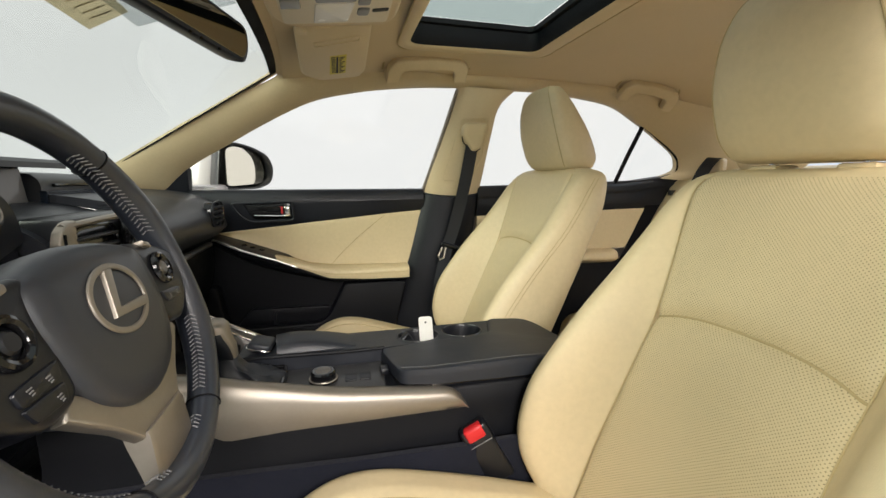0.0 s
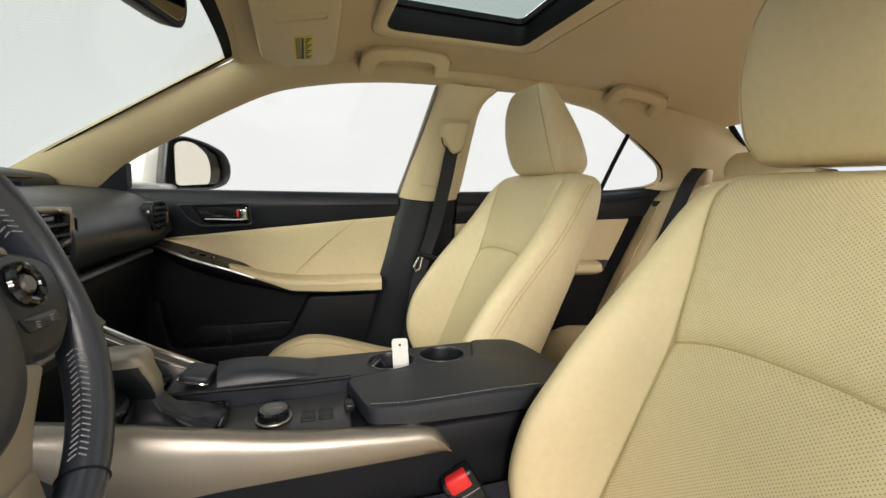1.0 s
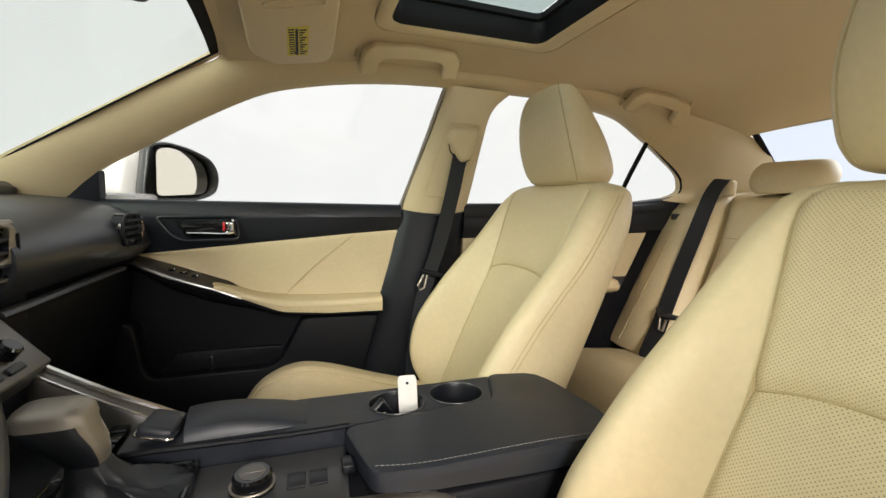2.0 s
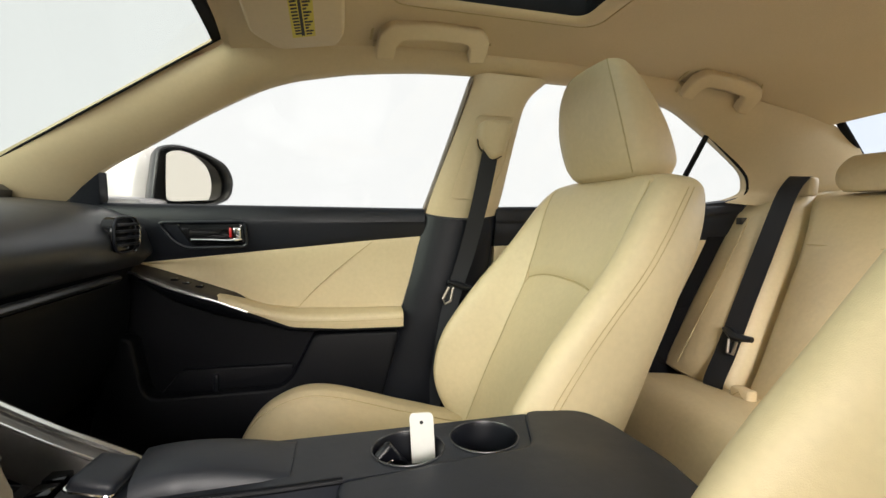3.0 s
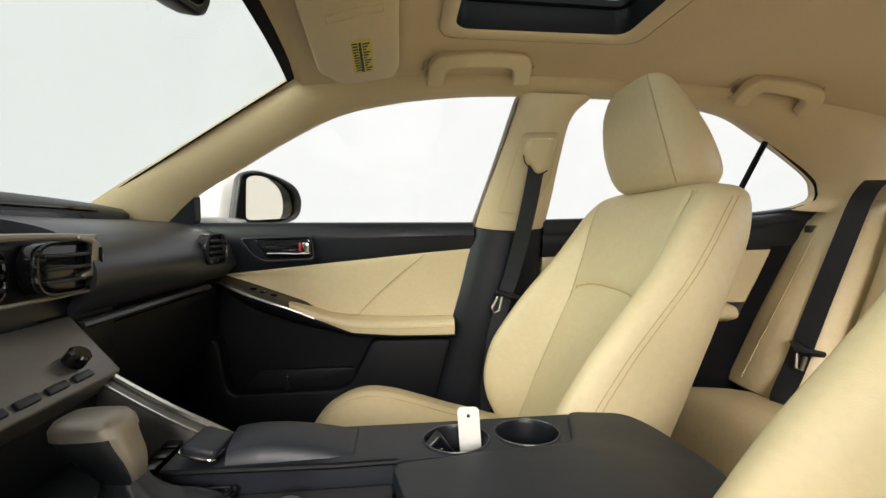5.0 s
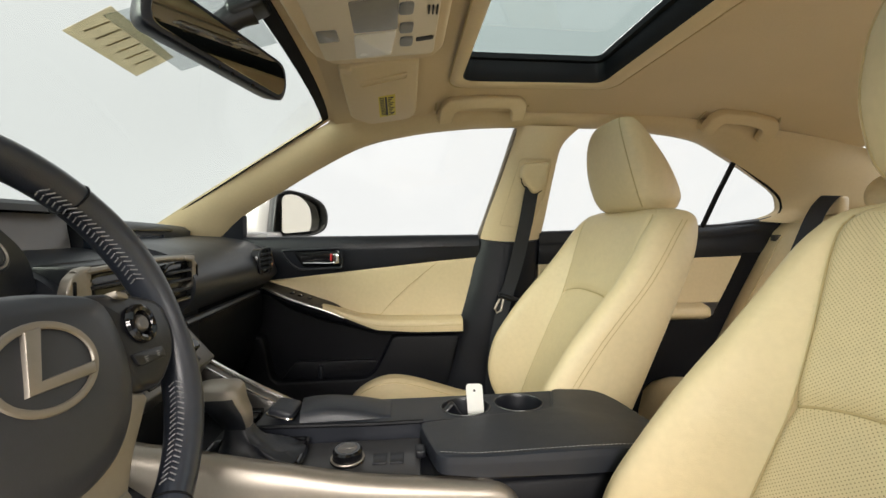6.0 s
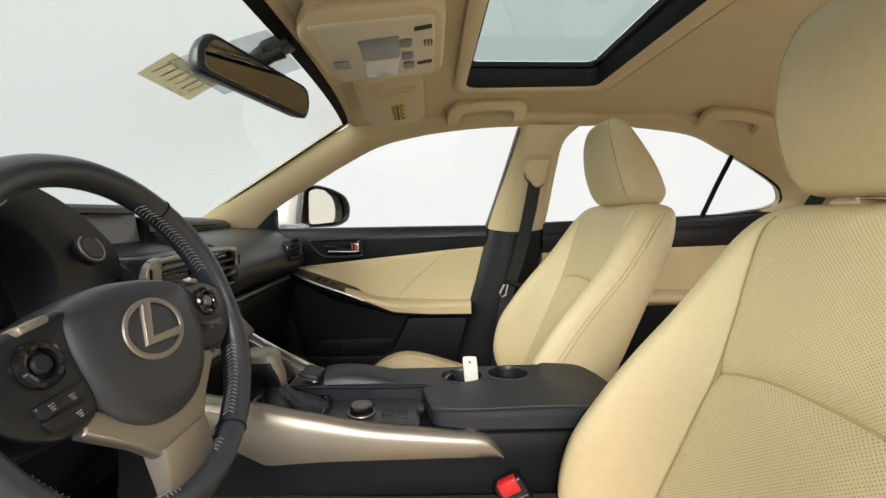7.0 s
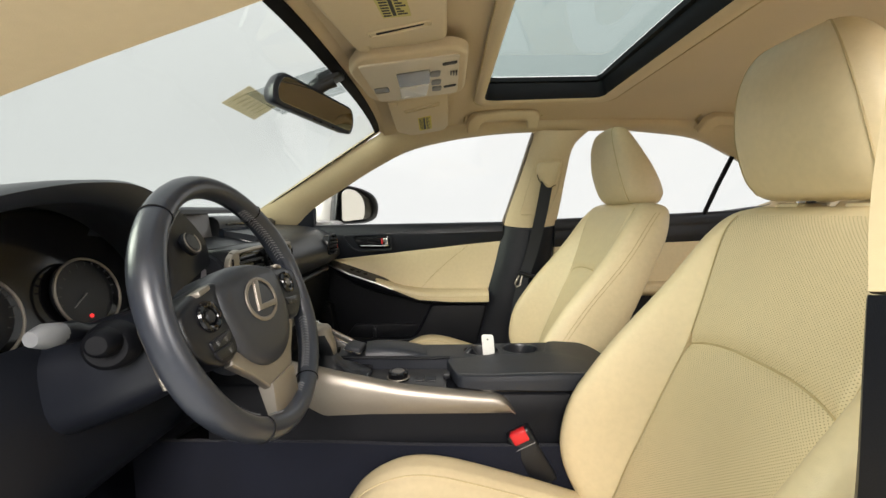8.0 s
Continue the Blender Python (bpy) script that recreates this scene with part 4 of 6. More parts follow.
for x in np.linspace(0.86, 1.24, 26):
    zt = lerp_table(x, [0.86, 0.875, 0.90, 0.95, 1.05, 1.16, 1.24], [0.40, 0.465, 0.495, 0.508, 0.500, 0.482, 0.470])
    r = [(x, y, zt - 0.012 * math.cos(y / 0.68 * 2 * math.pi) - 0.03 * max(0, (abs(y) - 0.6) / 0.09) ** 2 - 0.006 * math.exp(-((abs(y) - 0.2) / 0.008) ** 2)) for y in np.linspace(-0.69, 0.69, 81)]
    r += [(x, 0.69, 0.31), (x, -0.69, 0.31)]
    rows.append(r)
grid(bm, rows, close_u=True, caps=True)
part("seat_cushion", bm, leather, rear, "cream leather rear cushion", angle=60)
for s in (1, -1):
    bm, rows = B(), []
    for v in np.linspace(0, 1, 14):
        z = 1.05 + 0.10 * v
        q = math.sin(math.pi * (0.10 + 0.80 * v)) ** 0.22
        rows.append([(1.47 + 0.05 * math.cos(t) * q + 0.02 * v, s * 0.375 + 0.122 * q * math.copysign(abs(math.sin(t)) ** 0.4, math.sin(t)), z) for t in [2 * math.pi * k / 30 for k in range(30)]])
    grid(bm, rows, close_u=True, caps=True)
    part("headrest", bm, leather, rear, "low cream rear headrest", angle=60)
for s in (1, -1):
    bm = B()
    tube(bm, [(rb(z) - 0.020, s * 0.375 + y, z) for y in np.linspace(-0.15, 0.09, 12) for z in (0.90,)], 0.0015, 6)
    part("seam", bm, seam_cream, rear, "sewn seam")
# child seat anchor cover
bm = B()
box(bm, (1.066, 0.380, 0.455), (1.100, 0.430, 0.530), 0.006, 3, pose(0, 0, 0))
tag_ = part("anchor_cover", bm, plastic_cream, rear, "cream child seat anchor cover")
bm = B()
ring(bm, (1.0655, 0.405, 0.500), (-1, 0, 0), 0.022, 0.0014, 4, 6)
part("anchor_mark", bm, seam_cream, tag_, "stamped square mark")
bm = B()
box(bm, (rb(0.96) - 0.056, 0.662, 0.950), (rb(0.96) - 0.030, 0.680, 0.972), 0.002)
part("fabric_tag", bm, ink, rear, "small dark sewn tag")


# ---- seat belts ----
def ribbon(pts, width, across, thick=0.0016, n=40):
    """A strap of that width along a curve; across: the direction of its width."""
    c = spline(pts, n)
    w = [np.array(a, float) for a in spline(across, n)] if isinstance(across, list) else [np.array(across, float)] * n
    bm = B()
    rows = []
    for i, p in enumerate(c):
        t = c[min(i + 1, n - 1)] - c[max(i - 1, 0)]
        nn = np.cross(t, w[i])
        nn = nn / (np.linalg.norm(nn) + 1e-9) * thick
        rows.append([p + w[i] * width / 2 * k + nn * q for k, q in ((-1, 0.5), (-0.5, 0.5), (0, 0.5), (0.5, 0.5), (1, 0.5), (1, -0.5), (0, -0.5), (-1, -0.5))])
    grid(bm, rows, close_u=True, caps=True)
    return bm


belt = thing("seat_belt", "black front seat belt hanging from the centre pillar", "seat belt", (0.44, 0.62, 1.15))
bm = ribbon([(0.447, 0.612, 1.135), (0.425, 0.622, 1.00), (0.395, 0.632, 0.86), (0.366, 0.640, 0.76), (0.345, 0.648, 0.66), (0.325, 0.655, 0.50), (0.31, 0.665, 0.38)], 0.047, [(0.98, 0.0, 0.16), (0.98, -0.05, 0.16), (0.8, -0.5, 0.2), (0.7, -0.6, 0.2)])
part("webbing", bm, webbing, belt, "black woven webbing")
bm = B()
prism(bm, rounded([(0.408, 1.196), (0.492, 1.200), (0.480, 1.118), (0.448, 1.102), (0.425, 1.130), (0.404, 1.158)], 0.014, 4), lambda u, v, d: (u, side_y(v) - 0.022 + d, v), 0.0, -0.046, 0.012, 3)
part("guide_loop", bm, plastic_cream, belt, "cream upper belt guide cover")
bm = B()
tube(bm, spline([(0.408, side_y(1.15) - 0.044, 1.155), (0.414, side_y(1.13) - 0.046, 1.135), (0.432, side_y(1.11) - 0.05, 1.118), (0.455, side_y(1.1) - 0.05, 1.104), (0.478, side_y(1.11) - 0.046, 1.116)], 16), 0.0018, 6)
part("guide_slot", bm, rubber, belt, "dark guide slot")
bm = B()
tube(bm, [(u, side_y(v) - 0.0345, v) for u, v in rounded([(0.402, 1.212), (0.502, 1.214), (0.492, 1.10), (0.462, 1.0), (0.352, 1.005)], 0.014, 4)], 0.0014, 6, closed=True, up=(0, 1, 0))
part("adjuster_plate", bm, plastic_cream, belt, "moulded height adjuster outline")
bm = B()
tube(bm, [(0.342, 0.622, 0.785), (0.372, 0.618, 0.775), (0.405, 0.614, 0.768)], [0.008, 0.013, 0.008], 10, flat=0.7)
part("tongue_cover", bm, black_hard, belt, "black tongue cover")
bm = B()
tube(bm, [(0.355, 0.615, 0.772), (0.347, 0.612, 0.735), (0.333, 0.612, 0.728), (0.327, 0.612, 0.742), (0.343, 0.615, 0.772)], 0.0035, 6)
part("tongue", bm, silver, belt, "chromed steel tongue")

rbelt = thing("seat_belt", "black rear seat belt over the rear backrest", "seat belt", (1.45, 0.58, 1.09))
bm = ribbon([(1.436, 0.567, 1.1005), (1.420, 0.566, 1.094), (1.370, 0.559, 1.040), (1.290, 0.540, 0.90), (1.205, 0.523, 0.735), (1.135, 0.508, 0.595), (1.085, 0.498, 0.505), (1.095, 0.494, 0.478)], 0.062, [(0.0, 1.0, 0.1), (0, 1, 0.05), (0, 1, 0)])
part("webbing", bm, webbing, rbelt, "black woven webbing")
bm = B()
box(bm, (1.424, 0.528, 1.040), (1.456, 0.606, 1.097), 0.010, 3)
part("belt_guide", bm, plastic_cream, rbelt, "cream belt guide on the backrest edge")
bm = B()
tube(bm, [(1.152, 0.450, 0.640), (1.142, 0.492, 0.636), (1.156, 0.532, 0.650)], [0.011, 0.018, 0.012], 10, flat=0.7)
part("tongue_cover", bm, black_hard, rbelt, "black tongue cover")
bm = B()
tube(bm, [(1.130, 0.498, 0.630), (1.122, 0.494, 0.592), (1.122, 0.478, 0.592), (1.130, 0.476, 0.628)], 0.0045, 6)
part("tongue", bm, silver, rbelt, "chromed steel tongue")
bm = ribbon([(1.33, 0.709, 0.98), (1.25, 0.708, 0.80), (1.15, 0.706, 0.60), (1.11, 0.70, 0.48)], 0.09, (0.9, 0, -0.4))
single("side_gap_panel", bm, rubber, "black filler between rear backrest and door", "filler panel")

buckle = thing("seat_belt_buckle", "black seat belt buckle with red release button", "belt buckle", (0.26, -0.12, 0.40))
bm = B()
box(bm, (-0.0265, -0.014, -0.080), (0.0265, 0.014, 0.046), 0.007, 3, pose(0.238, -0.128, 0.524, 0, -30, -8))
part("body", bm, black_hard, buckle, "black buckle housing")
bm = B()
box(bm, (-0.0190, -0.0160, 0.020), (0.0190, 0.004, 0.0475), 0.006, 3, pose(0.238, -0.128, 0.524, 0, -30, -8))
part("button", bm, red, buckle, "red release button")
bm = ribbon([(0.262, -0.125, 0.465), (0.278, -0.122, 0.42), (0.295, -0.12, 0.35), (0.31, -0.12, 0.30)], 0.036, (0.95, 0, 0.3), 0.006, 12)
part("stalk", bm, black_matte_shaded, buckle, "black buckle stalk")
bm = B()
tube(bm, [pose(0.238, -0.128, 0.524, 0, -30, -8) @ Vector((u, -0.0145, 0.012)) for u in np.linspace(-0.024, 0.024, 6)], 0.0010, 5)
part("parting_line", bm, grey_btn, buckle, "thin pale parting line")


# ---- dashboard ----
dash = thing("dashboard", "black soft dashboard with satin metal trim strips", "dashboard", (-0.6, 0, 0.45))


def dash_profile(y):
    """Section of the dashboard at width y, from the windscreen down to the knee level."""
    c = max(0.0, 1 - abs(y - 0.04) / 0.24) if y > -0.2 else 0.0
    back = -0.95 + 0.18 * (abs(y) / 0.7) ** 2
    e = max(0, (abs(y) - 0.60) / 0.10)
    up = 0.006 * max(0.0, 1 - abs(y) / 0.5)
    return [(back, 0.975 + up), (-0.72, 0.985 + up), (-0.60, 0.975 + up), (-0.52, 0.968 + up), (-0.44 - 0.02 * e, 0.957), (-0.395 - 0.02 * e, 0.938), (-0.368 - 0.015 * e, 0.912), (-0.360 - 0.015 * e, 0.885),
            (-0.368, 0.858), (-0.385, 0.838), (-0.398, 0.825)]


bm = B()
sheet(bm, [[(x, y, z) for x, z in [tuple(q) for q in spline(dash_profile(y), 40)]] for y in np.concatenate([np.linspace(0.17, 0.66, 30), np.linspace(0.67, 0.715, 4)])], (-0.03, 0, -0.012))
part("main_pad", bm, dash_soft_lit, dash, "black soft-touch pad")
bm = B()
sheet(bm, [[(x - 0.05, y, z - 0.01) for x, z in [tuple(q) for q in spline(dash_profile(y), 40)]] for y in np.linspace(-0.07, 0.18, 10)], (-0.03, 0, -0.012))
part("centre_pad", bm, dash_soft_lit, dash)
# upper tier against the windscreen with the defroster slots
bm, rows = B(), []
for y in np.linspace(-0.655, 0.655, 60):
    b = -0.95 + 0.17 * (abs(y) / 0.7) ** 2
    f = -0.555 - 0.055 * (abs(y) / 0.65) ** 2.2 - (0.075 if -0.13 < y < 0.165 else 0.0)
    rows.append([tuple(q) for q in [(b, y, 0.985), (b + 0.03, y, 1.004), (-0.75, y, 1.018 - 0.012 * (abs(y) / 0.65) ** 3), (f - 0.05, y, 1.018 - 0.012 * (abs(y) / 0.65) ** 3), (f - 0.012, y, 1.014 - 0.012 * (abs(y) / 0.65) ** 3), (f, y, 1.004 - 0.012 * (abs(y) / 0.65) ** 3), (f + 0.004, y, 0.990), (f + 0.002, y, 0.960)]])
sheet(bm, rows, (-0.02, 0, -0.015))
part("upper_tier", bm, dash_soft_lit, dash, "black upper tier below the windscreen", angle=50)
bm = B()
for y0, y1 in ((0.20, 0.50),):
    tube(bm, [(-0.548 - 0.055 * (abs(y) / 0.65) ** 2.2, y, 0.992) for y in np.linspace(y0, y1, 16)], 0.0035, 6)
part("slot_vent", bm, gloss_black, dash, "narrow defroster slot")
# trim strip above the glovebox, glovebox, knee panels
bm = B()
tube(bm, spline([(-0.385, 0.165, 0.812), (-0.385, 0.30, 0.812), (-0.39, 0.48, 0.811), (-0.398, 0.60, 0.808)], 24), 0.011, 10, flat=0.7)
part("trim_strip", bm, plate_grey, dash, "dark satin strip")
bm = B()
sheet(bm, [[(x, y, z) for x, z in [tuple(q) for q in spline([(-0.40, 0.83), (-0.415, 0.80), (-0.412, 0.76), (-0.425, 0.66), (-0.47, 0.56), (-0.56, 0.47), (-0.68, 0.40)], 24)]] for y in np.linspace(0.12, 0.69, 24)], (-0.03, 0, -0.01))
glove = part("glovebox", bm, black_matte_shaded, dash, "black glovebox lid")
bm = B()
tube(bm, [(-0.413, y, 0.794) for y in np.linspace(0.19, 0.61, 12)], 0.002, 6)
part("gap", bm, gloss_black, glove, "lid gap")
bm = B()
sheet(bm, [[(x, y, z) for x, z in [tuple(q) for q in spline([(-0.47, 0.86), (-0.46, 0.80), (-0.455, 0.70), (-0.47, 0.62), (-0.55, 0.55), (-0.70, 0.50)], 20)]] for y in np.linspace(-0.70, -0.10, 24)], (-0.03, 0, -0.01))
part("knee_panel", bm, black, dash, "black lower panel under the steering column")
bm = B()
box(bm, (-0.60, -0.70, 0.44), (-0.47, -0.60, 0.93), 0.02, 3)
part("side_cheek", bm, black, dash)
# side air vent by the door
def vent(y0, y1, x, z, w, h, name, lab, slats=3, rim=chrome):
    bm = B()
    o = rounded([(y0, z - h), (y1, z - h), (y1, z + h), (y0, z + h)], h * 0.95, 6)
    prism(bm, o, lambda u, v, d: (x + d, u, v), -0.02, 0.0, 0.003)
    v_ = part(name, bm, gloss_black, dash, lab)
    for k in range(slats):
        zz = z + h * 1.5 * ((k + 0.5) / slats - 0.5)
        bm = B()
        box(bm, (x - 0.004, y0 + 0.008, zz - 0.002), (x + 0.010, y1 - 0.008, zz + 0.003), 0.0015, 2)
        part("slat", bm, black, v_)
    bm = B()
    tube(bm, [(x + 0.003, u, v) for u, v in o], 0.0028, 6, closed=True, up=(1, 0, 0))
    part("rim", bm, rim, v_, "satin metal rim")
    return v_


sv = vent(0.505, 0.602, -0.358, 0.904, 0, 0.036, "side_vent", "round-ended side air vent", 4, black)
bm = B()
tube(bm, [(-0.352, 0.572 + 0.031 * math.cos(t), 0.904 + 0.037 * math.sin(t)) for t in np.linspace(-1.45, 1.45, 18)], [0.0012 + 0.0014 * math.sin(math.pi * k / 17) for k in range(18)], 8)
part("bright_arc", bm, chrome, sv, "thin bright rim")
vent(0.085, 0.190, -0.376, 0.900, 0, 0.034, "centre_vent", "centre air vent with black slats", 3, gloss_black)
vent(-0.060, 0.070, -0.398, 0.896, 0, 0.034, "centre_vent", "centre air vent with black slats", 3, gloss_black)
bm = B()
tube(bm, spline([(-0.398, -0.075, 0.935), (-0.392, 0.02, 0.940), (-0.382, 0.11, 0.942), (-0.370, 0.180, 0.940)], 24), 0.0052, 8)
part("vent_line", bm, silver, dash, "satin metal line over the vents")
bm = B()
tube(bm, spline([(-0.398, -0.06, 0.858), (-0.388, 0.06, 0.860), (-0.378, 0.14, 0.862), (-0.369, 0.195, 0.864)], 24), 0.003, 8)
part("vent_line", bm, silver, dash, "satin metal line under the vents")
for y_, x_, sg in ((-0.072, -0.398, -1), (0.176, -0.372, 1)):
    crescent = [(-0.026, 0.030), (-0.004, 0.028), (0.013, 0.016), (0.020, -0.002), (0.014, -0.019), (-0.002, -0.030), (-0.024, -0.031),
                (-0.024, -0.025), (-0.008, -0.020), (0.000, -0.010), (0.003, 0.000), (0.000, 0.010), (-0.008, 0.019), (-0.026, 0.023)]
    bm = B()
    prism(bm, rounded([(y_ + sg * u, 0.914 + v) for u, v in crescent], 0.004, 3), lambda u, v, d: (x_ + d - 0.5 * abs(u - y_) ** 1.5, u, v), -0.006, 0.007, 0.003, 3)
    ck = part("vent_cheek", bm, silver, dash, "curved champagne metal vent cheek", angle=60)
    bm = B()
    prism(bm, rounded([(y_ + sg * 0.008, 0.900), (y_ + sg * 0.0115, 0.900), (y_ + sg * 0.0115, 0.926), (y_ + sg * 0.008, 0.926)], 0.0015, 2), lambda u, v, d: (x_ + d, u, v), 0.002, 0.0085)
    part("thumb_wheel", bm, rubber, ck, "dark thumb wheel slot")
bm = B()
box(bm, (-0.47, -0.055, 0.60), (-0.402, 0.27, 0.946), 0.008)
part("centre_face", bm, black_hard, dash)
# display
bm = B()
prism(bm, rounded([(-0.075, 0.935), (0.156, 0.935), (0.156, 1.028), (-0.075, 1.028)], 0.008, 3), lambda u, v, d: (-0.560 + d - 0.05 * (u - 0.05) - (v - 0.93) * 0.12, u, v), -0.02, 0.0, 0.003)
scr = part("display", bm, gloss_black, dash, "dark central display")
bm = B()
prism(bm, [(-0.066, 0.955), (0.149, 0.955), (0.149, 1.0225), (-0.066, 1.0225)], lambda u, v, d: (-0.560 + d - 0.05 * (u - 0.05) - (v - 0.93) * 0.12, u, v), 0.0, 0.002)
part("screen", bm, screen_mat, scr, "switched-off screen, reflection put into its grey")
bm = B()
sheet(bm, [[(x, y, z) for x, z in ((-0.72, 1.018), (-0.60, 1.036), (-0.528, 1.040), (-0.522, 1.034))] for y in np.linspace(-0.10, 0.19, 12)], (0, 0, -0.01))
part("display_hood", bm, dash_soft_lit, dash, "hood over the display")
bm = B()
sheet(bm, [[(-0.548 - 0.055 * (abs(y) / 0.65) ** 2.2 + 0.006, y, z) for z in np.linspace(0.945, 0.982, 5)] for y in np.linspace(0.165, 0.44, 24)], (-0.012, 0, 0))
part("fascia_band", bm, screen_dark, dash, "dark blue-grey gloss fascia band")

# instrument hood and gauges
hood = thing("instrument_cluster", "black hooded instrument cluster with two ringed dials", "instrument cluster", (-0.5, -0.37, 0.85))
ARCH = [(-0.685, 0.90), (-0.66, 0.96), (-0.60, 1.015), (-0.50, 1.050), (-0.40, 1.072), (-0.31, 1.080), (-0.255, 1.074), (-0.205, 1.055), (-0.163, 1.031), (-0.126, 1.004), (-0.087, 0.965), (-0.068, 0.92)]
arch = spline(ARCH, 50)
INNER = [(-0.63, 0.86), (-0.62, 0.92), (-0.58, 0.98), (-0.50, 1.022), (-0.42, 1.040), (-0.35, 1.042), (-0.29, 1.032), (-0.235, 1.005), (-0.195, 0.965), (-0.176, 0.92), (-0.172, 0.86)]
inner = spline(INNER, 50)
bm, rows = B(), []
for dx_, sc, dz_ in ((-0.46, 0.90, -0.075), (-0.30, 0.97, -0.030), (-0.16, 1.0, -0.008), (-0.05, 1.0, 0.0), (-0.010, 1.0, 0.0), (-0.001, 0.995, -0.004)):
    rows.append([(-0.44 + dx_ - 0.10 * max(0, 0.98 - z) * (dx_ > -0.12), -0.37 + (y + 0.37) * sc, z + dz_) for y, z in arch])
for q, dx_ in ((0.35, -0.004), (0.92, -0.014), (1.0, -0.020), (1.03, -0.05), (1.06, -0.12)):
    rows.append([(-0.44 + dx_ - 0.10 * max(0, 0.98 - a[1] * (1 - min(q, 1)) - b_[1] * min(q, 1)), a[0] * (1 - q) + b_[0] * q, a[1] * (1 - q) + b_[1] * q) for a, b_ in zip(arch, inner)])
grid(bm, rows)
part("hood", bm, dash_soft_lit, hood, "black soft instrument hood", angle=60)
bm = B()
prism(bm, [(y, z) for y, z in [(-0.37 + (q[0] + 0.37) * 0.88, q[1] - 0.045) for q in arch]] + [(-0.12, 0.80), (-0.62, 0.80)], lambda u, v, d: (-0.535 + d + (v - 0.9) * -0.25, u, v), -0.02, 0.0)
part("face", bm, gloss_black, hood, "gloss black dial face")
for yc, zc_, rr in ((-0.299, 0.898, 0.058), (-0.465, 0.898, 0.058)):
    bm = B()
    ring(bm, (-0.515, yc, zc_), (1, 0, 0.25), rr, 0.0022, 44, 8)
    dial = part("dial_ring", bm, silver, hood, "satin metal dial ring")
    bm = B()
    disc(bm, (-0.528, yc, zc_), (1, 0, 0.25), rr - 0.004, 0.004, 40)
    part("dial", bm, black_hard, dial, "dark dial")
    bm = B()
    box(bm, (-0.001, -0.001, 0.0), (0.001, 0.001, rr * 0.85), 0, 1, pose(-0.520, yc, zc_) @ pose(0, 0, 0, 128, 0, 0))
    part("needle", bm, grey_btn, dial, "pale needle")
    bm = B()
    for k in range(15):
        t = radians(-30 + k * 17)
        y, z = yc - math.cos(t) * (rr - 0.009), zc_ + math.sin(t) * (rr - 0.009)
        box(bm, (-0.0010, -0.0008, -0.003), (0.0010, 0.0008, 0.003), 0, 1, pose(-0.519, y, z, 0, 0, 0) @ pose(0, 0, 0, 90 - math.degrees(t), 0, 0))
    ob = part("tick_marks", bm, ticks, dial, "tick marks")
    tagged(ob, kind="stuff")
bm = B()
disc(bm, (-0.516, -0.300, 0.860), (1, 0, 0.25), 0.0034, 0.003, 16)
part("telltale", bm, lamp_red, hood, "lit red warning lamp")
# start button on the hood's cheek
starter = thing("start_button", "round silver start button on the dashboard", "start button", (-0.455, -0.118, 0.967))
SB = Vector((0.90, 0.02, 0.42)).normalized()
s0 = Vector((-0.4410, -0.143, 0.9675))
bm = B()
disc(bm, s0 - SB * 0.006, SB, 0.0265, 0.010, 40, 0.002)
part("bezel", bm, black, starter, "black bezel")
bm = B()
ring(bm, s0 + SB * 0.004, SB, 0.0215, 0.0016, 40, 6)
part("ring", bm, silver, starter, "thin satin ring")
bm = B()
disc(bm, s0, SB, 0.0185, 0.0058, 36, 0.0025)
part("button", bm, plate_grey, starter, "grey satin button")

# steering column and stalks
column = thing("steering_column", "black steering column shroud with two stalks", "steering column", (-0.4, -0.364, 0.83))
CA = radians(19.3)
WN = Vector((math.cos(CA), 0, math.sin(CA)))
WV = Vector((-math.sin(CA), 0, math.cos(CA)))
WC = Vector((-0.2216, -0.364, 0.8942))
wh = lambda u, v, d: WC + Vector((0, u, 0)) + WV * v + WN * d
bm = B()
rows = []
for d, w, h in ((-0.30, 0.085, 0.075), (-0.20, 0.085, 0.072), (-0.12, 0.075, 0.062), (-0.09, 0.065, 0.055), (-0.085, 0.05, 0.04)):
    rows.append([wh(w * math.copysign(abs(math.cos(t)) ** 0.7, math.cos(t)), h * math.copysign(abs(math.sin(t)) ** 0.7, math.sin(t)) - 0.02, d) for t in [2 * math.pi * k / 32 for k in range(32)]])
grid(bm, rows, close_u=True, caps=True)
part("shroud", bm, black, column, "black column shroud")
bm = B()
tube(bm, [wh(-0.05, 0.035, -0.165), wh(-0.085, 0.040, -0.165), wh(-0.105, 0.045, -0.163), wh(-0.125, 0.048, -0.162)], [0.011, 0.010, 0.015, 0.013], 12)
bs = B()
disc(bs, (-0.352, -0.452, 0.862), (0.30, -0.95, 0.08), 0.032, 0.022, 32, 0.006, 0.029)
disc(bs, (-0.345, -0.473, 0.872), (0.30, -0.95, 0.08), 0.019, 0.022, 28, 0.005, 0.016)
part("stalk_boss", bs, black_matte_shaded, column, "stepped round black stalk boss")
stalk = part("indicator_stalk", bm, black_hard, column, "black indicator stalk")
bm = B()
tube(bm, [wh(-0.120, 0.048, -0.162), wh(-0.140, 0.050, -0.160), wh(-0.156, 0.051, -0.159)], [0.0135, 0.015, 0.009], 14)
part("tip", bm, stalk_grey, stalk, "smooth grey stalk tip")
bm = B()
tube(bm, [wh(0.07, 0.0, -0.11), wh(0.12, 0.0, -0.105), wh(0.17, 0.0, -0.10)], [0.011, 0.010, 0.013], 12)
part("wiper_stalk", bm, black_hard, column, "black wiper stalk")

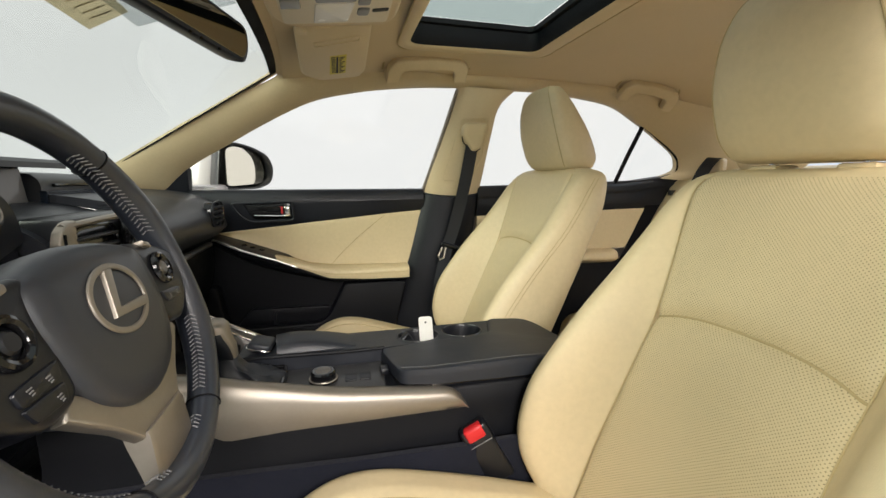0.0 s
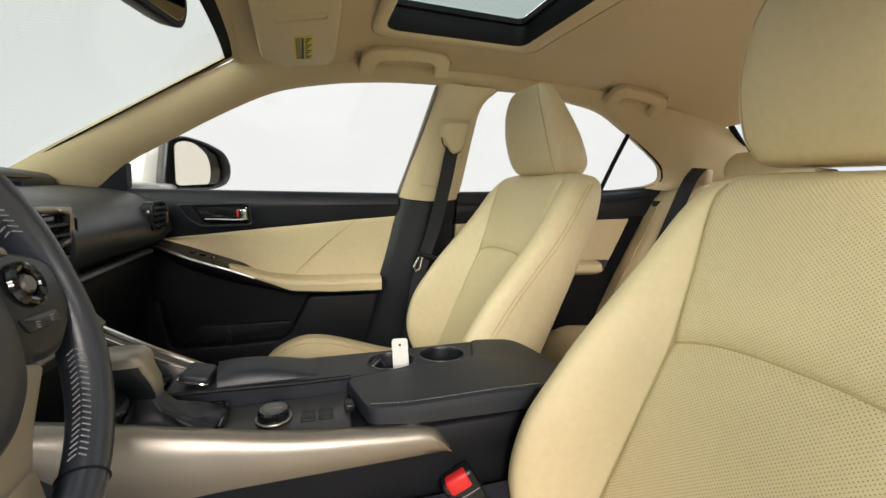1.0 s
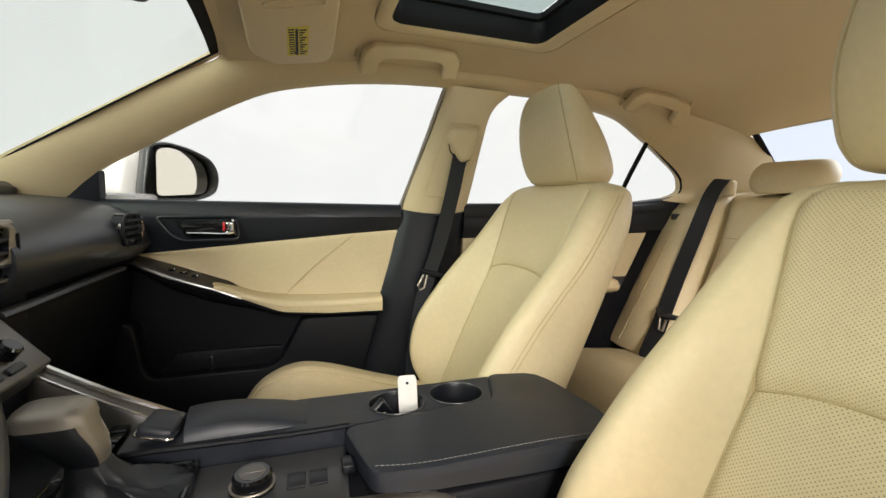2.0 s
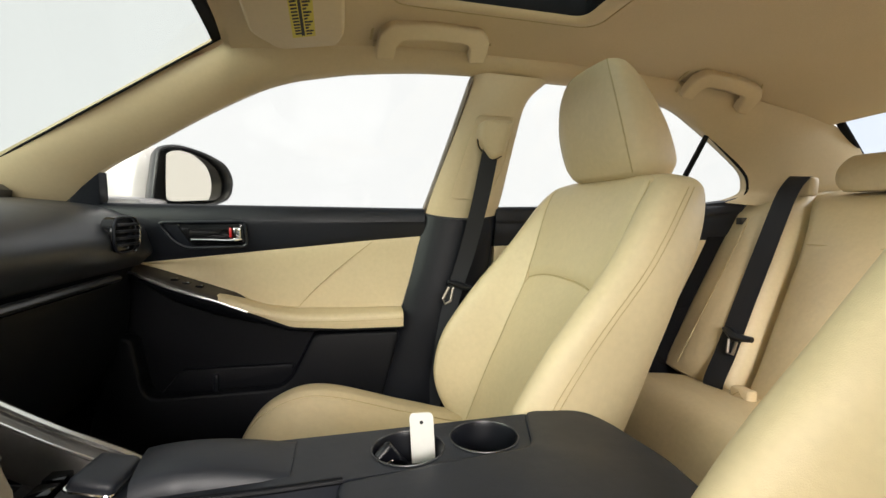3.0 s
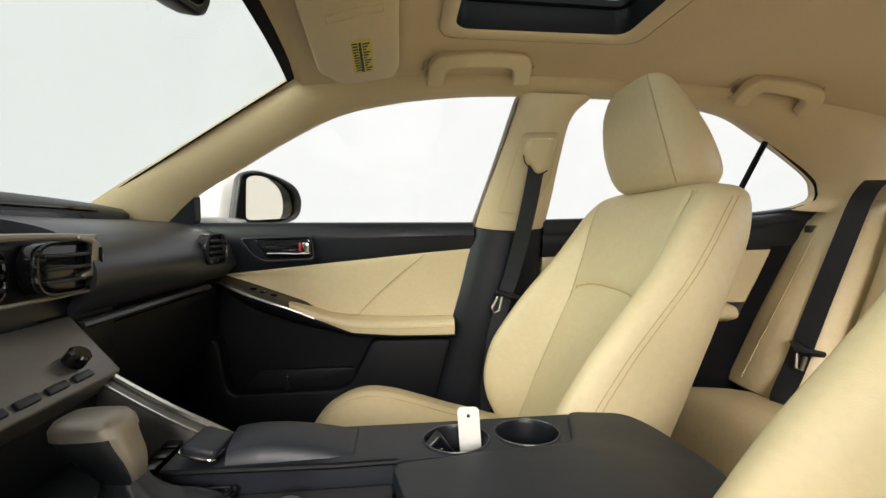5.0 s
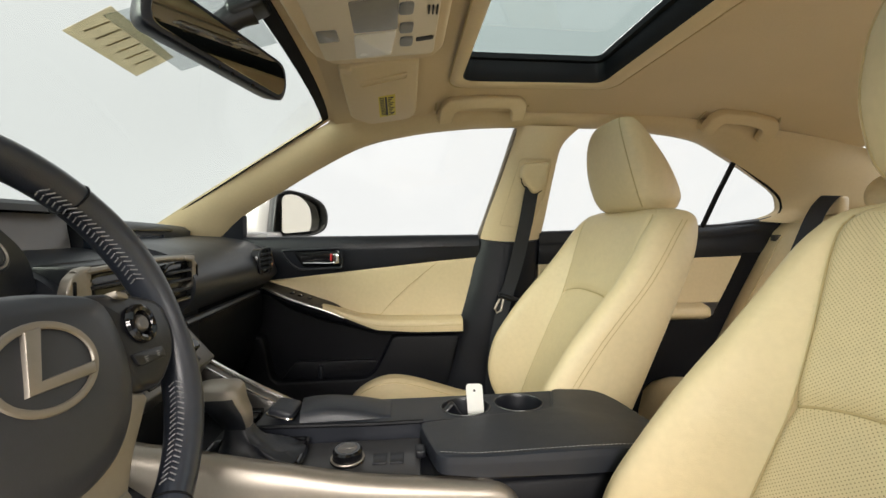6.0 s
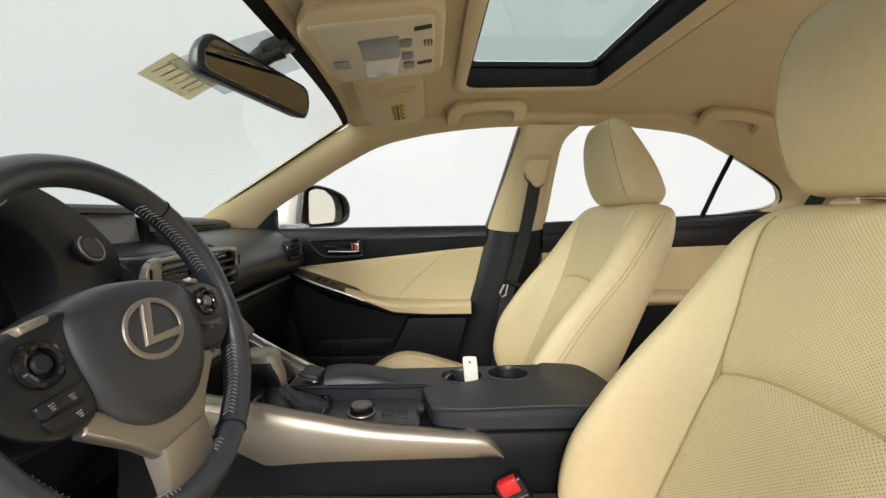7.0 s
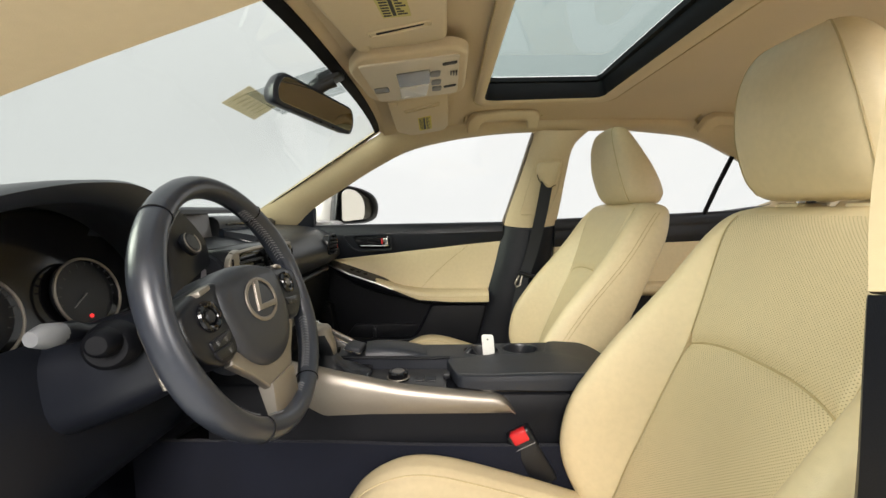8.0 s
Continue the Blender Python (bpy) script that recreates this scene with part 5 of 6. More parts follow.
# steering wheel
wheel = thing("steering_wheel", "black leather three-spoke steering wheel with metal lower spoke", "steering wheel", tuple(WC))
R, r_ = 0.1794, 0.0168
bm, rows = B(), []
for k in range(96):
    t = 2 * math.pi * k / 96
    cu, cv = math.cos(t), math.sin(t)
    grip = 1 + 0.10 * math.exp(-((abs(math.degrees(math.atan2(cv, abs(cu)))) - 25) / 16) ** 2)
    rows.append([wh(cu * (R + r_ * 0.95 * grip * math.cos(q)), cv * (R + r_ * 0.95 * grip * math.cos(q)), r_ * 1.06 * grip * math.sin(q)) for q in [2 * math.pi * j / 20 for j in range(20)]])
grid(bm, rows, close_u=True, close_v=True)
rim = part("rim", bm, rim_leather, wheel, "worn black leather rim")
bm = B()
for a0, a1 in ((18, 60), (120, 162), (204, 238), (-58, -22), (-78, -71), (-109, -102)):
    a = a0
    while a < a1:
        t = radians(a)
        for q0 in (2.74, 3.14):
            pts = []
            for da, dq in ((-0.6, -0.17), (0, 0), (0.6, 0.17)):
                tt, q = t + radians(da * (1 if q0 < 3.0 else -1)), q0 + dq * 0.9
                rr = R + r_ * 1.0 * math.cos(q)
                pts.append(wh(math.cos(tt) * (rr - 0.0012), math.sin(tt) * (rr - 0.0012), r_ * 1.12 * math.sin(q)))
            tube(bm, pts, 0.0007, 5)
        a += 1.9
ob = part("stitching", bm, thread_grey, rim, "pale cross stitching")
tagged(ob, kind="stuff")
for a in (50, 130, 242, 298):
    t = radians(a)
    bm = B()
    tube(bm, [wh(math.cos(t) * (R + r_ * 1.0 * math.cos(q)), math.sin(t) * (R + r_ * 1.0 * math.cos(q)), r_ * 1.09 * math.sin(q)) for q in [2 * math.pi * j / 20 for j in range(20)]], 0.0011, 5, closed=True)
    part("seam_ring", bm, rubber, rim, "leather joint line")
# airbag pad
PAD = [(-0.088, 0.042), (-0.045, 0.056), (0.0, 0.060), (0.045, 0.056), (0.088, 0.042), (0.094, 0.010), (0.090, -0.028), (0.072, -0.066), (0.040, -0.090), (0.0, -0.098), (-0.040, -0.090), (-0.072, -0.066), (-0.090, -0.028), (-0.094, 0.010)]
pad_o = rounded(PAD, 0.03, 4)
bm, rows = B(), []
for sc, d in ((0.96, -0.045), (1.0, -0.010), (1.0, 0.004), (0.975, 0.011), (0.90, 0.0165), (0.70, 0.0195), (0.40, 0.0205), (0.1, 0.021)):
    rows.append([wh(u * sc, -0.015 + (v + 0.015) * sc, d - 0.55 * max(0.0, -0.015 + (v + 0.015) * sc - 0.037)) for u, v in pad_o])
grid(bm, rows, close_u=True, caps=True)
pad = part("airbag_cover", bm, dash_soft_lit, wheel, "black airbag cover", angle=60)
bm = B()
pts = [wh(0.002 + 0.0412 * math.cos(t), -0.001 + 0.0300 * math.sin(t), 0.0215) for t in [2 * math.pi * k / 44 for k in range(44)]]
tube(bm, pts, 0.0031, 8, closed=True, up=WN, flat=0.6)
part("badge_ring", bm, silver, pad, "oval satin metal badge")
bm = B()
prism(bm, [(-0.006, 0.0265), (0.007, 0.0275), (-0.008, -0.008), (0.038, -0.009), (0.036, -0.018), (-0.021, -0.015)], wh, 0.019, 0.0245, 0.0015)
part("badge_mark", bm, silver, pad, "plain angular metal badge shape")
# arms with switch pads
for s in (-1, 1):
    bm, rows = B(), []
    arm_o = [(0.070, 0.046), (0.115, 0.040), (0.148, 0.030), (0.166, 0.020), (0.168, -0.014), (0.150, -0.040), (0.120, -0.058), (0.082, -0.052)]
    prism(bm, rounded([(s * u, v) for u, v in arm_o], 0.012, 4), wh, -0.020, 0.013, 0.008, 3)
    arm = part("spoke", bm, black_hard, wheel, "black switch spoke")
    bm = B()
    ring(bm, wh(s * 0.1175, 0.006, 0.015), WN, 0.0155, 0.0042, 32, 8)
    part("switch_ring", bm, gloss_black, arm, "gloss black rocker ring")
    bm = B()
    disc(bm, wh(s * 0.1175, 0.006, 0.010), WN, 0.0085, 0.008, 24, 0.002)
    part("switch", bm, black_hard if s < 0 else silver_dark, arm, "round centre switch")
    for k in range(2 if s < 0 else 1):
        bm = B()
        o = rounded([(s * (0.090 + 0.004 * k), -0.018 - 0.016 * k), (s * 0.135, -0.022 - 0.013 * k), (s * (0.134 - 0.004 * k), -0.034 - 0.013 * k), (s * (0.094 + 0.005 * k), -0.031 - 0.016 * k)], 0.003, 3)
        prism(bm, o, wh, 0.008, 0.0155, 0.0015)
        bt = part("button", bm, black_hard, arm, "black spoke button")
        bm = B()
        for j in range(2 if k == 0 else 1):
            u0 = 0.103 + 0.018 * j
            for dv in (0.0, 0.0022, 0.0042):
                prism(bm, [(s * u0, -0.0245 - dv - 0.015 * k), (s * (u0 + 0.005 - dv * 0.5), -0.0250 - dv - 0.015 * k), (s * (u0 + 0.005 - dv * 0.5), -0.0259 - dv - 0.015 * k), (s * u0, -0.0254 - dv - 0.015 * k)], wh, 0.015, 0.0160)
        part("symbol", bm, grey_btn, bt, "small pale symbols")
    bm = B()
    prism(bm, rounded([(s * 0.098, 0.0425), (s * (0.124 if s < 0 else 0.112), 0.038), (s * (0.124 if s < 0 else 0.112), 0.031), (s * 0.098, 0.036)], 0.002, 2), wh, 0.002, 0.018, 0.002)
    part("accent", bm, silver, arm, "champagne metal accent")
# lower spoke
bm, rows = B(), []
SP = [(-0.098, -0.055), (-0.082, -0.048), (-0.052, -0.070), (-0.022, -0.086), (0.0, -0.090), (0.022, -0.086), (0.052, -0.070), (0.082, -0.048), (0.098, -0.055), (0.101, -0.062), (0.060, -0.097), (0.039, -0.121), (-0.039, -0.121), (-0.060, -0.097), (-0.101, -0.062)]
prism(bm, SP, wh, -0.004, 0.007, 0.004, 3)
low = part("lower_spoke", bm, silver, wheel, "champagne metal lower spoke", angle=30)
bm = B()
grid(bm, [[wh(u, v, d) for u, d in ((-w, d0), (-w + 0.004, d0 + 0.002), (w - 0.004, d0 + 0.002), (w, d0), (w, -0.012), (-w, -0.012))] for w, v, d0 in ((0.037, -0.116, 0.0085), (0.038, -0.1215, 0.0090), (0.040, -0.150, 0.003), (0.043, -0.170, -0.003))], close_u=True, caps=True)
part("spoke_facet", bm, silver, low, "lower spoke facet", angle=30)
bm = B()
tube(bm, [wh(-0.172, v, -0.024) for v in np.linspace(0.02, -0.05, 8)], 0.004, 6)
part("paddle", bm, silver, wheel, "metal-edged shift paddle")


# ---- centre console ----
console = thing("centre_console", "black centre console with champagne metal side trims", "centre console", (0, 0, 0.30))
bm, rows = B(), []
for x in np.linspace(-0.44, 0.475, 30):
    w = lerp_table(x, [-0.44, -0.2, 0.1, 0.4, 0.56], [0.12, 0.113, 0.104, 0.10, 0.10])
    zt = lerp_table(x, [-0.44, -0.30, -0.25, -0.12, 0.06, 0.08, 0.56], [0.66, 0.66, 0.645, 0.634, 0.632, 0.632, 0.632])
    rows.append([(x, -w - 0.018, 0.30), (x, -w - 0.014, 0.45), (x, -w - 0.006, 0.56), (x, -w, 0.585), (x, -w, zt - 0.006), (x, -w + 0.006, zt), (x, w - 0.006, zt), (x, w, zt - 0.006), (x, w, 0.585), (x, w + 0.006, 0.56), (x, w + 0.014, 0.45), (x, w + 0.018, 0.30)])
grid(bm, rows, close_u=True, caps=True)
part("body", bm, black_matte_shaded, console, "black console sides", angle=50)
for s in (-1, 1):
    bm = B()
    sheet(bm, [[(x, s * (0.136 + 0.004 * math.sin(7 * x)), z) for z in np.linspace(0.30, 0.535 + 0.02 * max(0, -x), 8)] for x in np.linspace(-0.60, 0.34, 20)], (0, -s * 0.012, 0))
    part("carpet_side", bm, carpet_mat, console, "dark navy carpet along the tunnel")
# raised passenger-side ridge with cup holders
CUPS = ((0.155, 0.075), (0.256, 0.078))


def ridge_z(x):
    return lerp_table(x, [-0.22, -0.16, 0.0, 0.12, 0.34], [0.668, 0.668, 0.664, 0.665, 0.671])


ox = [(-0.205, 0.024), (0.075, 0.030), (0.338, 0.034), (0.338, 0.122), (0.10, 0.128), (-0.10, 0.122), (-0.205, 0.112)]
bm = B()
own = bmesh.new()
outer = [own.verts.new((x, y, ridge_z(x))) for x, y in rounded(ox, 0.01, 3)]
edges = [own.edges.new((outer[i], outer[(i + 1) % len(outer)])) for i in range(len(outer))]
for cx_, cy_ in CUPS:
    c = [own.verts.new((cx_ + 0.0455 * math.cos(t), cy_ + 0.0385 * math.sin(t), ridge_z(cx_))) for t in [2 * math.pi * k / 40 for k in range(40)]]
    edges += [own.edges.new((c[i], c[(i + 1) % 40])) for i in range(40)]
bmesh.ops.triangle_fill(own, use_beauty=True, edges=edges)
ext = bmesh.ops.extrude_edge_only(own, edges=edges[:len(outer)])
for v in [g for g in ext["geom"] if isinstance(g, bmesh.types.BMVert)]:
    v.co.z = 0.62
me = bpy.data.meshes.new("ridge")
own.to_mesh(me)
own.free()
bm.from_mesh(me)
part("ridge", bm, console_soft, console, "black soft ridge holding two cup holders", angle=30)
bm = B()
tube(bm, [(x, 0.025 + 0.006 * (x + 0.2) / 0.3, ridge_z(x) - 0.001) for x in np.linspace(-0.20, 0.075, 14)], 0.004, 8)
part("ridge_edge", bm, black_matte_shaded, console)
for cx_, cy_ in CUPS:
    bm = B()
    zz = ridge_z(cx_)
    rows = [[(cx_ + a * math.cos(t), cy_ + a * 0.846 * math.sin(t), z) for t in [2 * math.pi * k / 40 for k in range(40)]] for a, z in ((0.0455, zz), (0.043, zz - 0.006), (0.040, zz - 0.075), (0.032, zz - 0.08))]
    grid(bm, rows, close_u=True)
    bm.faces.new(list(bm.verts)[-40:])
    cupo = part("cup_holder", bm, black_hard, console, "black cup holder well")
    bm = B()
    tube(bm, [(cx_ + 0.0455 * math.cos(t), cy_ + 0.0387 * math.sin(t), zz + 0.0010) for t in [2 * math.pi * k / 40 for k in range(40)]], 0.0011, 6, closed=True)
    part("ring", bm, plate_grey, cupo, "thin bright ring")
# palm rest
bm, rows = B(), []
for u in np.linspace(0, 1, 24):
    x = -0.140 + 0.158 * u
    h = 0.025 * math.sin(math.pi * min(1, 0.14 + u * 0.93)) ** 0.6 * (1 - 0.55 * u) + 0.003 + 0.003 * u
    y0, y1 = 0.034 + 0.008 * u, 0.120 + 0.004 * u
    rows.append([(x + 0.012 * (0.5 - v) * (u < 0.3), y0 + (y1 - y0) * v, ridge_z(x) - 0.002 + h * (math.sin(math.pi * min(1, max(0, v))) ** 0.20 if 0 < v < 1 else 0)) for v in np.linspace(0, 1, 13)])
sheet(bm, rows, (0, 0, -0.01))
part("palm_rest", bm, console_soft, console, "black padded palm rest", angle=60)
# pointer pad
bm = B()
box(bm, (-0.022, -0.027, -0.008), (0.022, 0.027, 0.010), 0.007, 3, pose(-0.166, 0.066, 0.679, 0, 12, -6))
pp = part("pointer_pad", bm, console_soft, console, "black pointer controller")
bm = B()
tube(bm, [pose(-0.166, 0.066, 0.679, 0, 12, -6) @ Vector((u, v, -0.002)) for u, v in rounded([(-0.023, -0.028), (0.023, -0.028), (0.023, 0.028), (-0.023, 0.028)], 0.008, 4)], 0.0016, 6, closed=True)
part("pad_edge", bm, chrome, pp, "bright edge")
for k in range(3):
    bm = B()
    box(bm, (-0.236 + 0.0, 0.034 + 0.026 * k, 0.658), (-0.214, 0.056 + 0.026 * k, 0.668), 0.002, 2)
    part("console_button", bm, gloss_black, console, "gloss black console button")
# gloss plate, mode dial, buttons
bm = B()
prism(bm, rounded([(-0.118, -0.086), (0.066, -0.088), (0.070, 0.024), (-0.118, 0.022)], 0.006, 3), lambda u, v, d: (u, v, d), 0.630, 0.6385, 0.002)
part("switch_plate", bm, plate_grey, console, "smoked satin switch plate")
bm = B()
disc(bm, (-0.045, -0.034, 0.638), (0, 0, 1), 0.0265, 0.004, 36, 0.001)
disc(bm, (-0.045, -0.034, 0.641), (0, 0, 1), 0.0225, 0.016, 36, 0.003)
kn = part("mode_dial", bm, gloss_black, console, "black drive mode dial")
bm = B()
ring(bm, (-0.045, -0.034, 0.6425), (0, 0, 1), 0.0245, 0.0018, 36, 6)
part("dial_ring", bm, silver, kn, "satin metal ring")
bm = B()
box(bm, (-0.060, -0.036, 0.656), (-0.030, -0.032, 0.6585), 0.0008, 1)
disc(bm, (-0.045, -0.034, 0.6565), (0, 0, 1), 0.015, 0.001, 30)
part("dial_cap", bm, silver_dark, kn, "satin cap")
for k in range(2):
    bm = B()
    box(bm, (-0.006 + 0.026 * k, -0.052, 0.637), (0.016 + 0.026 * k, -0.024, 0.6415), 0.0015, 2)
    part("heat_button", bm, black_hard, console, "square black button")
# side metal trims
TL = [(-0.36, 0.745), (-0.29, 0.722), (-0.214, 0.702), (-0.139, 0.681), (-0.023, 0.655), (0.115, 0.639), (0.185, 0.630), (0.214, 0.597)]
bm, rows = B(), []
for x, zt in [tuple(q) for q in spline(TL, 44)]:
    zb_ = lerp_table(x, [-0.36, -0.30, -0.24, -0.19, 0.22], [0.722, 0.682, 0.626, 0.595, 0.592])
    zb_ = min(zb_, zt - 0.003)
    yw = lerp_table(x, [-0.36, -0.25, -0.1, 0.214], [-0.150, -0.135, -0.120, -0.112])
    rows.append([(x, yw + 0.022, zt - 0.003), (x, yw + 0.010, zt), (x, yw, zt - 0.006), (x, yw - 0.005, (zt * 0.7 + zb_ * 0.3)), (x, yw - 0.004, (zt * 0.3 + zb_ * 0.7)), (x, yw, zb_ + 0.002), (x, yw + 0.006, zb_)])
sheet(bm, rows, (0, 0.008, -0.002))
part("side_trim", bm, silver, console, "champagne satin metal side trim", angle=50)
bm, rows = B(), []
for x, y, z in spline([(-0.36, 0.145, 0.763), (-0.314, 0.134, 0.738), (-0.24, 0.120, 0.702), (-0.18, 0.112, 0.675), (-0.14, 0.104, 0.657)], 24):
    rows.append([(x, y - 0.020, z - 0.055), (x, y - 0.012, z - 0.010), (x, y - 0.006, z - 0.002), (x, y, z), (x, y + 0.008, z - 0.002), (x, y + 0.012, z - 0.012)])
sheet(bm, rows, (0, 0.004, -0.006))
part("side_trim", bm, silver_dark, console, "champagne satin metal side trim", angle=50)
bm = B()
tube(bm, spline([(-0.36, 0.149, 0.766), (-0.314, 0.138, 0.741), (-0.24, 0.124, 0.705), (-0.18, 0.116, 0.678), (-0.14, 0.107, 0.660)], 24), 0.0050, 8)
part("rail", bm, bright_satin, console, "bright upper rail")
bm = B()
tube(bm, spline([(-0.35, 0.132, 0.752), (-0.314, 0.124, 0.732), (-0.24, 0.110, 0.696), (-0.18, 0.102, 0.669), (-0.155, 0.096, 0.658)], 24), 0.0022, 8)
part("rail", bm, bright_satin, console, "thin lower rail")
# sloping control panel of the centre stack
bm = B()
prism(bm, rounded([(-0.115, 0.0), (0.150, 0.0), (0.158, 0.105), (-0.125, 0.105)], 0.006, 3), lambda u, v, d: (-0.318 - 0.072 * v / 0.105 + d * 0.55, u, 0.752 + 0.078 * v / 0.105 + d * 0.8), -0.03, 0.0, 0.003)
st_ = part("control_panel", bm, silver_dark, console, "sloping smoked metal control panel")
for yk in (-0.065, 0.095):
    bm = B()
    disc(bm, (-0.342, yk, 0.781), (0.62, 0, 0.78), 0.0135, 0.018, 28, 0.003)
    part("knob", bm, gloss_black, st_, "round black control knob")
for k in range(5):
    bm = B()
    prism(bm, rounded([(-0.085 + 0.04 * k, 0.010), (-0.055 + 0.04 * k, 0.010), (-0.055 + 0.04 * k, 0.020), (-0.085 + 0.04 * k, 0.020)], 0.002, 2), lambda u, v, d: (-0.318 - 0.072 * v / 0.105 + d * 0.55, u, 0.752 + 0.078 * v / 0.105 + d * 0.8), 0.0, 0.004, 0.001)
    part("button", bm, black_hard, st_, "small black button")
bm = B()
box(bm, (-0.44, -0.112, 0.60), (-0.335, 0.140, 0.76), 0.006)
part("stack_face", bm, black_matte_shaded, console)
# shifter recess plate
bm = B()
prism(bm, rounded([(-0.325, -0.10), (-0.118, -0.088), (-0.118, 0.024), (-0.21, 0.03), (-0.21, 0.11), (-0.325, 0.12)], 0.006, 3), lambda u, v, d: (u, v, d + 0.10 * max(0, -(u + 0.22))), 0.632, 0.645, 0.002)
part("shift_plate", bm, plate_grey, console, "smoked satin plate round the shifter")

shifter = thing("gear_shifter", "metal and black leather gear lever in a leather boot", "gear lever", (-0.20, -0.03, 0.645))
bm, rows = B(), []
for k, (x, y, z, w, l) in enumerate(((-0.186, -0.022, 0.643, 0.043, 0.076), (-0.188, -0.023, 0.651, 0.041, 0.072), (-0.192, -0.024, 0.658, 0.035, 0.058), (-0.197, -0.025, 0.663, 0.031, 0.047), (-0.200, -0.026, 0.672, 0.025, 0.035), (-0.203, -0.027, 0.678, 0.021, 0.028), (-0.206, -0.028, 0.690, 0.017, 0.021), (-0.209, -0.028, 0.702, 0.015, 0.017))):
    fold = 0.11 * math.sin(math.pi * min(1, k / 6))
    rows.append([(x + l * math.copysign(abs(math.cos(t)) ** 0.6, math.cos(t)) * (1 + fold * math.sin(7 * t + 0.9 * k)), y + w * math.copysign(abs(math.sin(t)) ** 0.6, math.sin(t)) * (1 + fold * math.cos(9 * t + 0.7 * k)), z + 0.004 * fold / 0.11 * math.sin(5 * t + 1.7 * k)) for t in [2 * math.pi * j / 64 for j in range(64)]])
grid(bm, rows, close_u=True, caps=True)
part("boot", bm, black_leather, shifter, "creased black leather boot", angle=60)
bm = B()
tube(bm, [(u, v, 0.648) for u, v in rounded([(-0.265, -0.066), (-0.116, -0.060), (-0.116, 0.020), (-0.265, 0.020)], 0.008, 4)], 0.004, 8, closed=True)
part("boot_frame", bm, gloss_black, shifter, "gloss black boot frame")
bm, rows = B(), []
for z, w, l, dx_ in ((0.690, 0.013, 0.015, 0.003), (0.704, 0.016, 0.020, -0.001), (0.720, 0.020, 0.026, -0.009), (0.737, 0.023, 0.030, -0.020), (0.752, 0.025, 0.032, -0.026)):
    rows.append([(-0.208 + dx_ + l * math.copysign(abs(math.cos(t)) ** 0.55, math.cos(t)), -0.028 + w * math.copysign(abs(math.sin(t)) ** 0.55, math.sin(t)), z) for t in [2 * math.pi * j / 32 for j in range(32)]])
grid(bm, rows, close_u=True, caps=True)
part("knob", bm, silver, shifter, "champagne metal knob", angle=60)
bm, rows = B(), []
for z, w, l, dx_ in ((0.692, 0.0144, 0.0166, 0.003), (0.704, 0.0174, 0.0214, -0.001), (0.720, 0.0214, 0.0274, -0.009), (0.737, 0.0244, 0.0314, -0.020), (0.748, 0.0260, 0.0328, -0.025)):
    rows.append([(-0.208 + dx_ + l * math.copysign(abs(math.cos(t)) ** 0.55, math.cos(t)), -0.028 + w * math.copysign(abs(math.sin(t)) ** 0.55, math.sin(t)), z) for t in np.linspace(math.pi * 0.80, math.pi * 1.70, 30)])
sheet(bm, rows, (0, 0.006, 0))
part("leather_panel", bm, black_leather, shifter, "black leather side panel", angle=60)
bm, rows = B(), []
for z, w, l, dx_ in ((0.747, 0.0266, 0.0335, -0.025), (0.756, 0.026, 0.0328, -0.027), (0.763, 0.022, 0.028, -0.028), (0.765, 0.012, 0.016, -0.028)):
    rows.append([(-0.208 + dx_ + l * math.copysign(abs(math.cos(t)) ** 0.55, math.cos(t)), -0.028 + w * math.copysign(abs(math.sin(t)) ** 0.55, math.sin(t)), z) for t in [2 * math.pi * j / 32 for j in range(32)]])
grid(bm, rows, close_u=True, caps=True)
part("cap", bm, silver, shifter, "champagne metal cap", angle=60)

# armrest lid
armrest = thing("console_armrest", "black leather console armrest lid with pale stitching", "armrest", (0.28, 0, 0.64))
lid = [(0.066, 0.030), (0.078, -0.030), (0.092, -0.088), (0.16, -0.101), (0.30, -0.106), (0.42, -0.104), (0.462, -0.080), (0.474, 0.0), (0.450, 0.085), (0.415, 0.116), (0.332, 0.122), (0.304, 0.036), (0.20, 0.033)]
lo_ = rounded(lid, 0.016, 4)
bm = B()
top = lambda x: lerp_table(x, [0.06, 0.12, 0.25, 0.36, 0.43, 0.48], [0.662, 0.668, 0.674, 0.677, 0.673, 0.658])
own = bmesh.new()
a_ = [own.verts.new((x, y, 0.640)) for x, y in lo_]
b_ = [own.verts.new((x, y, top(x) - 0.006)) for x, y in lo_]
n = len(lo_)
for i in range(n):
    own.faces.new((a_[i], a_[(i + 1) % n], b_[(i + 1) % n], b_[i]))
tf = own.faces.new(b_)
own.faces.new(a_)
bmesh.ops.recalc_face_normals(own, faces=own.faces)
bmesh.ops.bevel(own, geom=list(tf.edges), offset=0.007, segments=4, affect="EDGES", profile=0.6)
for v in own.verts:
    if v.co.z > 0.645:
        v.co.z += 0.006 * (v.co.z > top(v.co.x) - 0.010)
bmesh.ops.triangulate(own, faces=[f for f in own.faces if len(f.verts) > 4])
me = bpy.data.meshes.new("lid")
own.to_mesh(me)
own.free()
bm.from_mesh(me)
part("lid", bm, console_soft, armrest, "black padded leather lid", angle=50)
bm = B()
stitches(bm, spline([(0.096, -0.076, top(0.096) + 0.0015), (0.16, -0.0905, top(0.16) + 0.0012), (0.30, -0.0955, top(0.30) + 0.0012), (0.42, -0.094, top(0.42) + 0.001)], 40))
ob = part("stitching", bm, thread_grey, armrest, "pale stitching")
tagged(ob, kind="stuff")
bm = B()
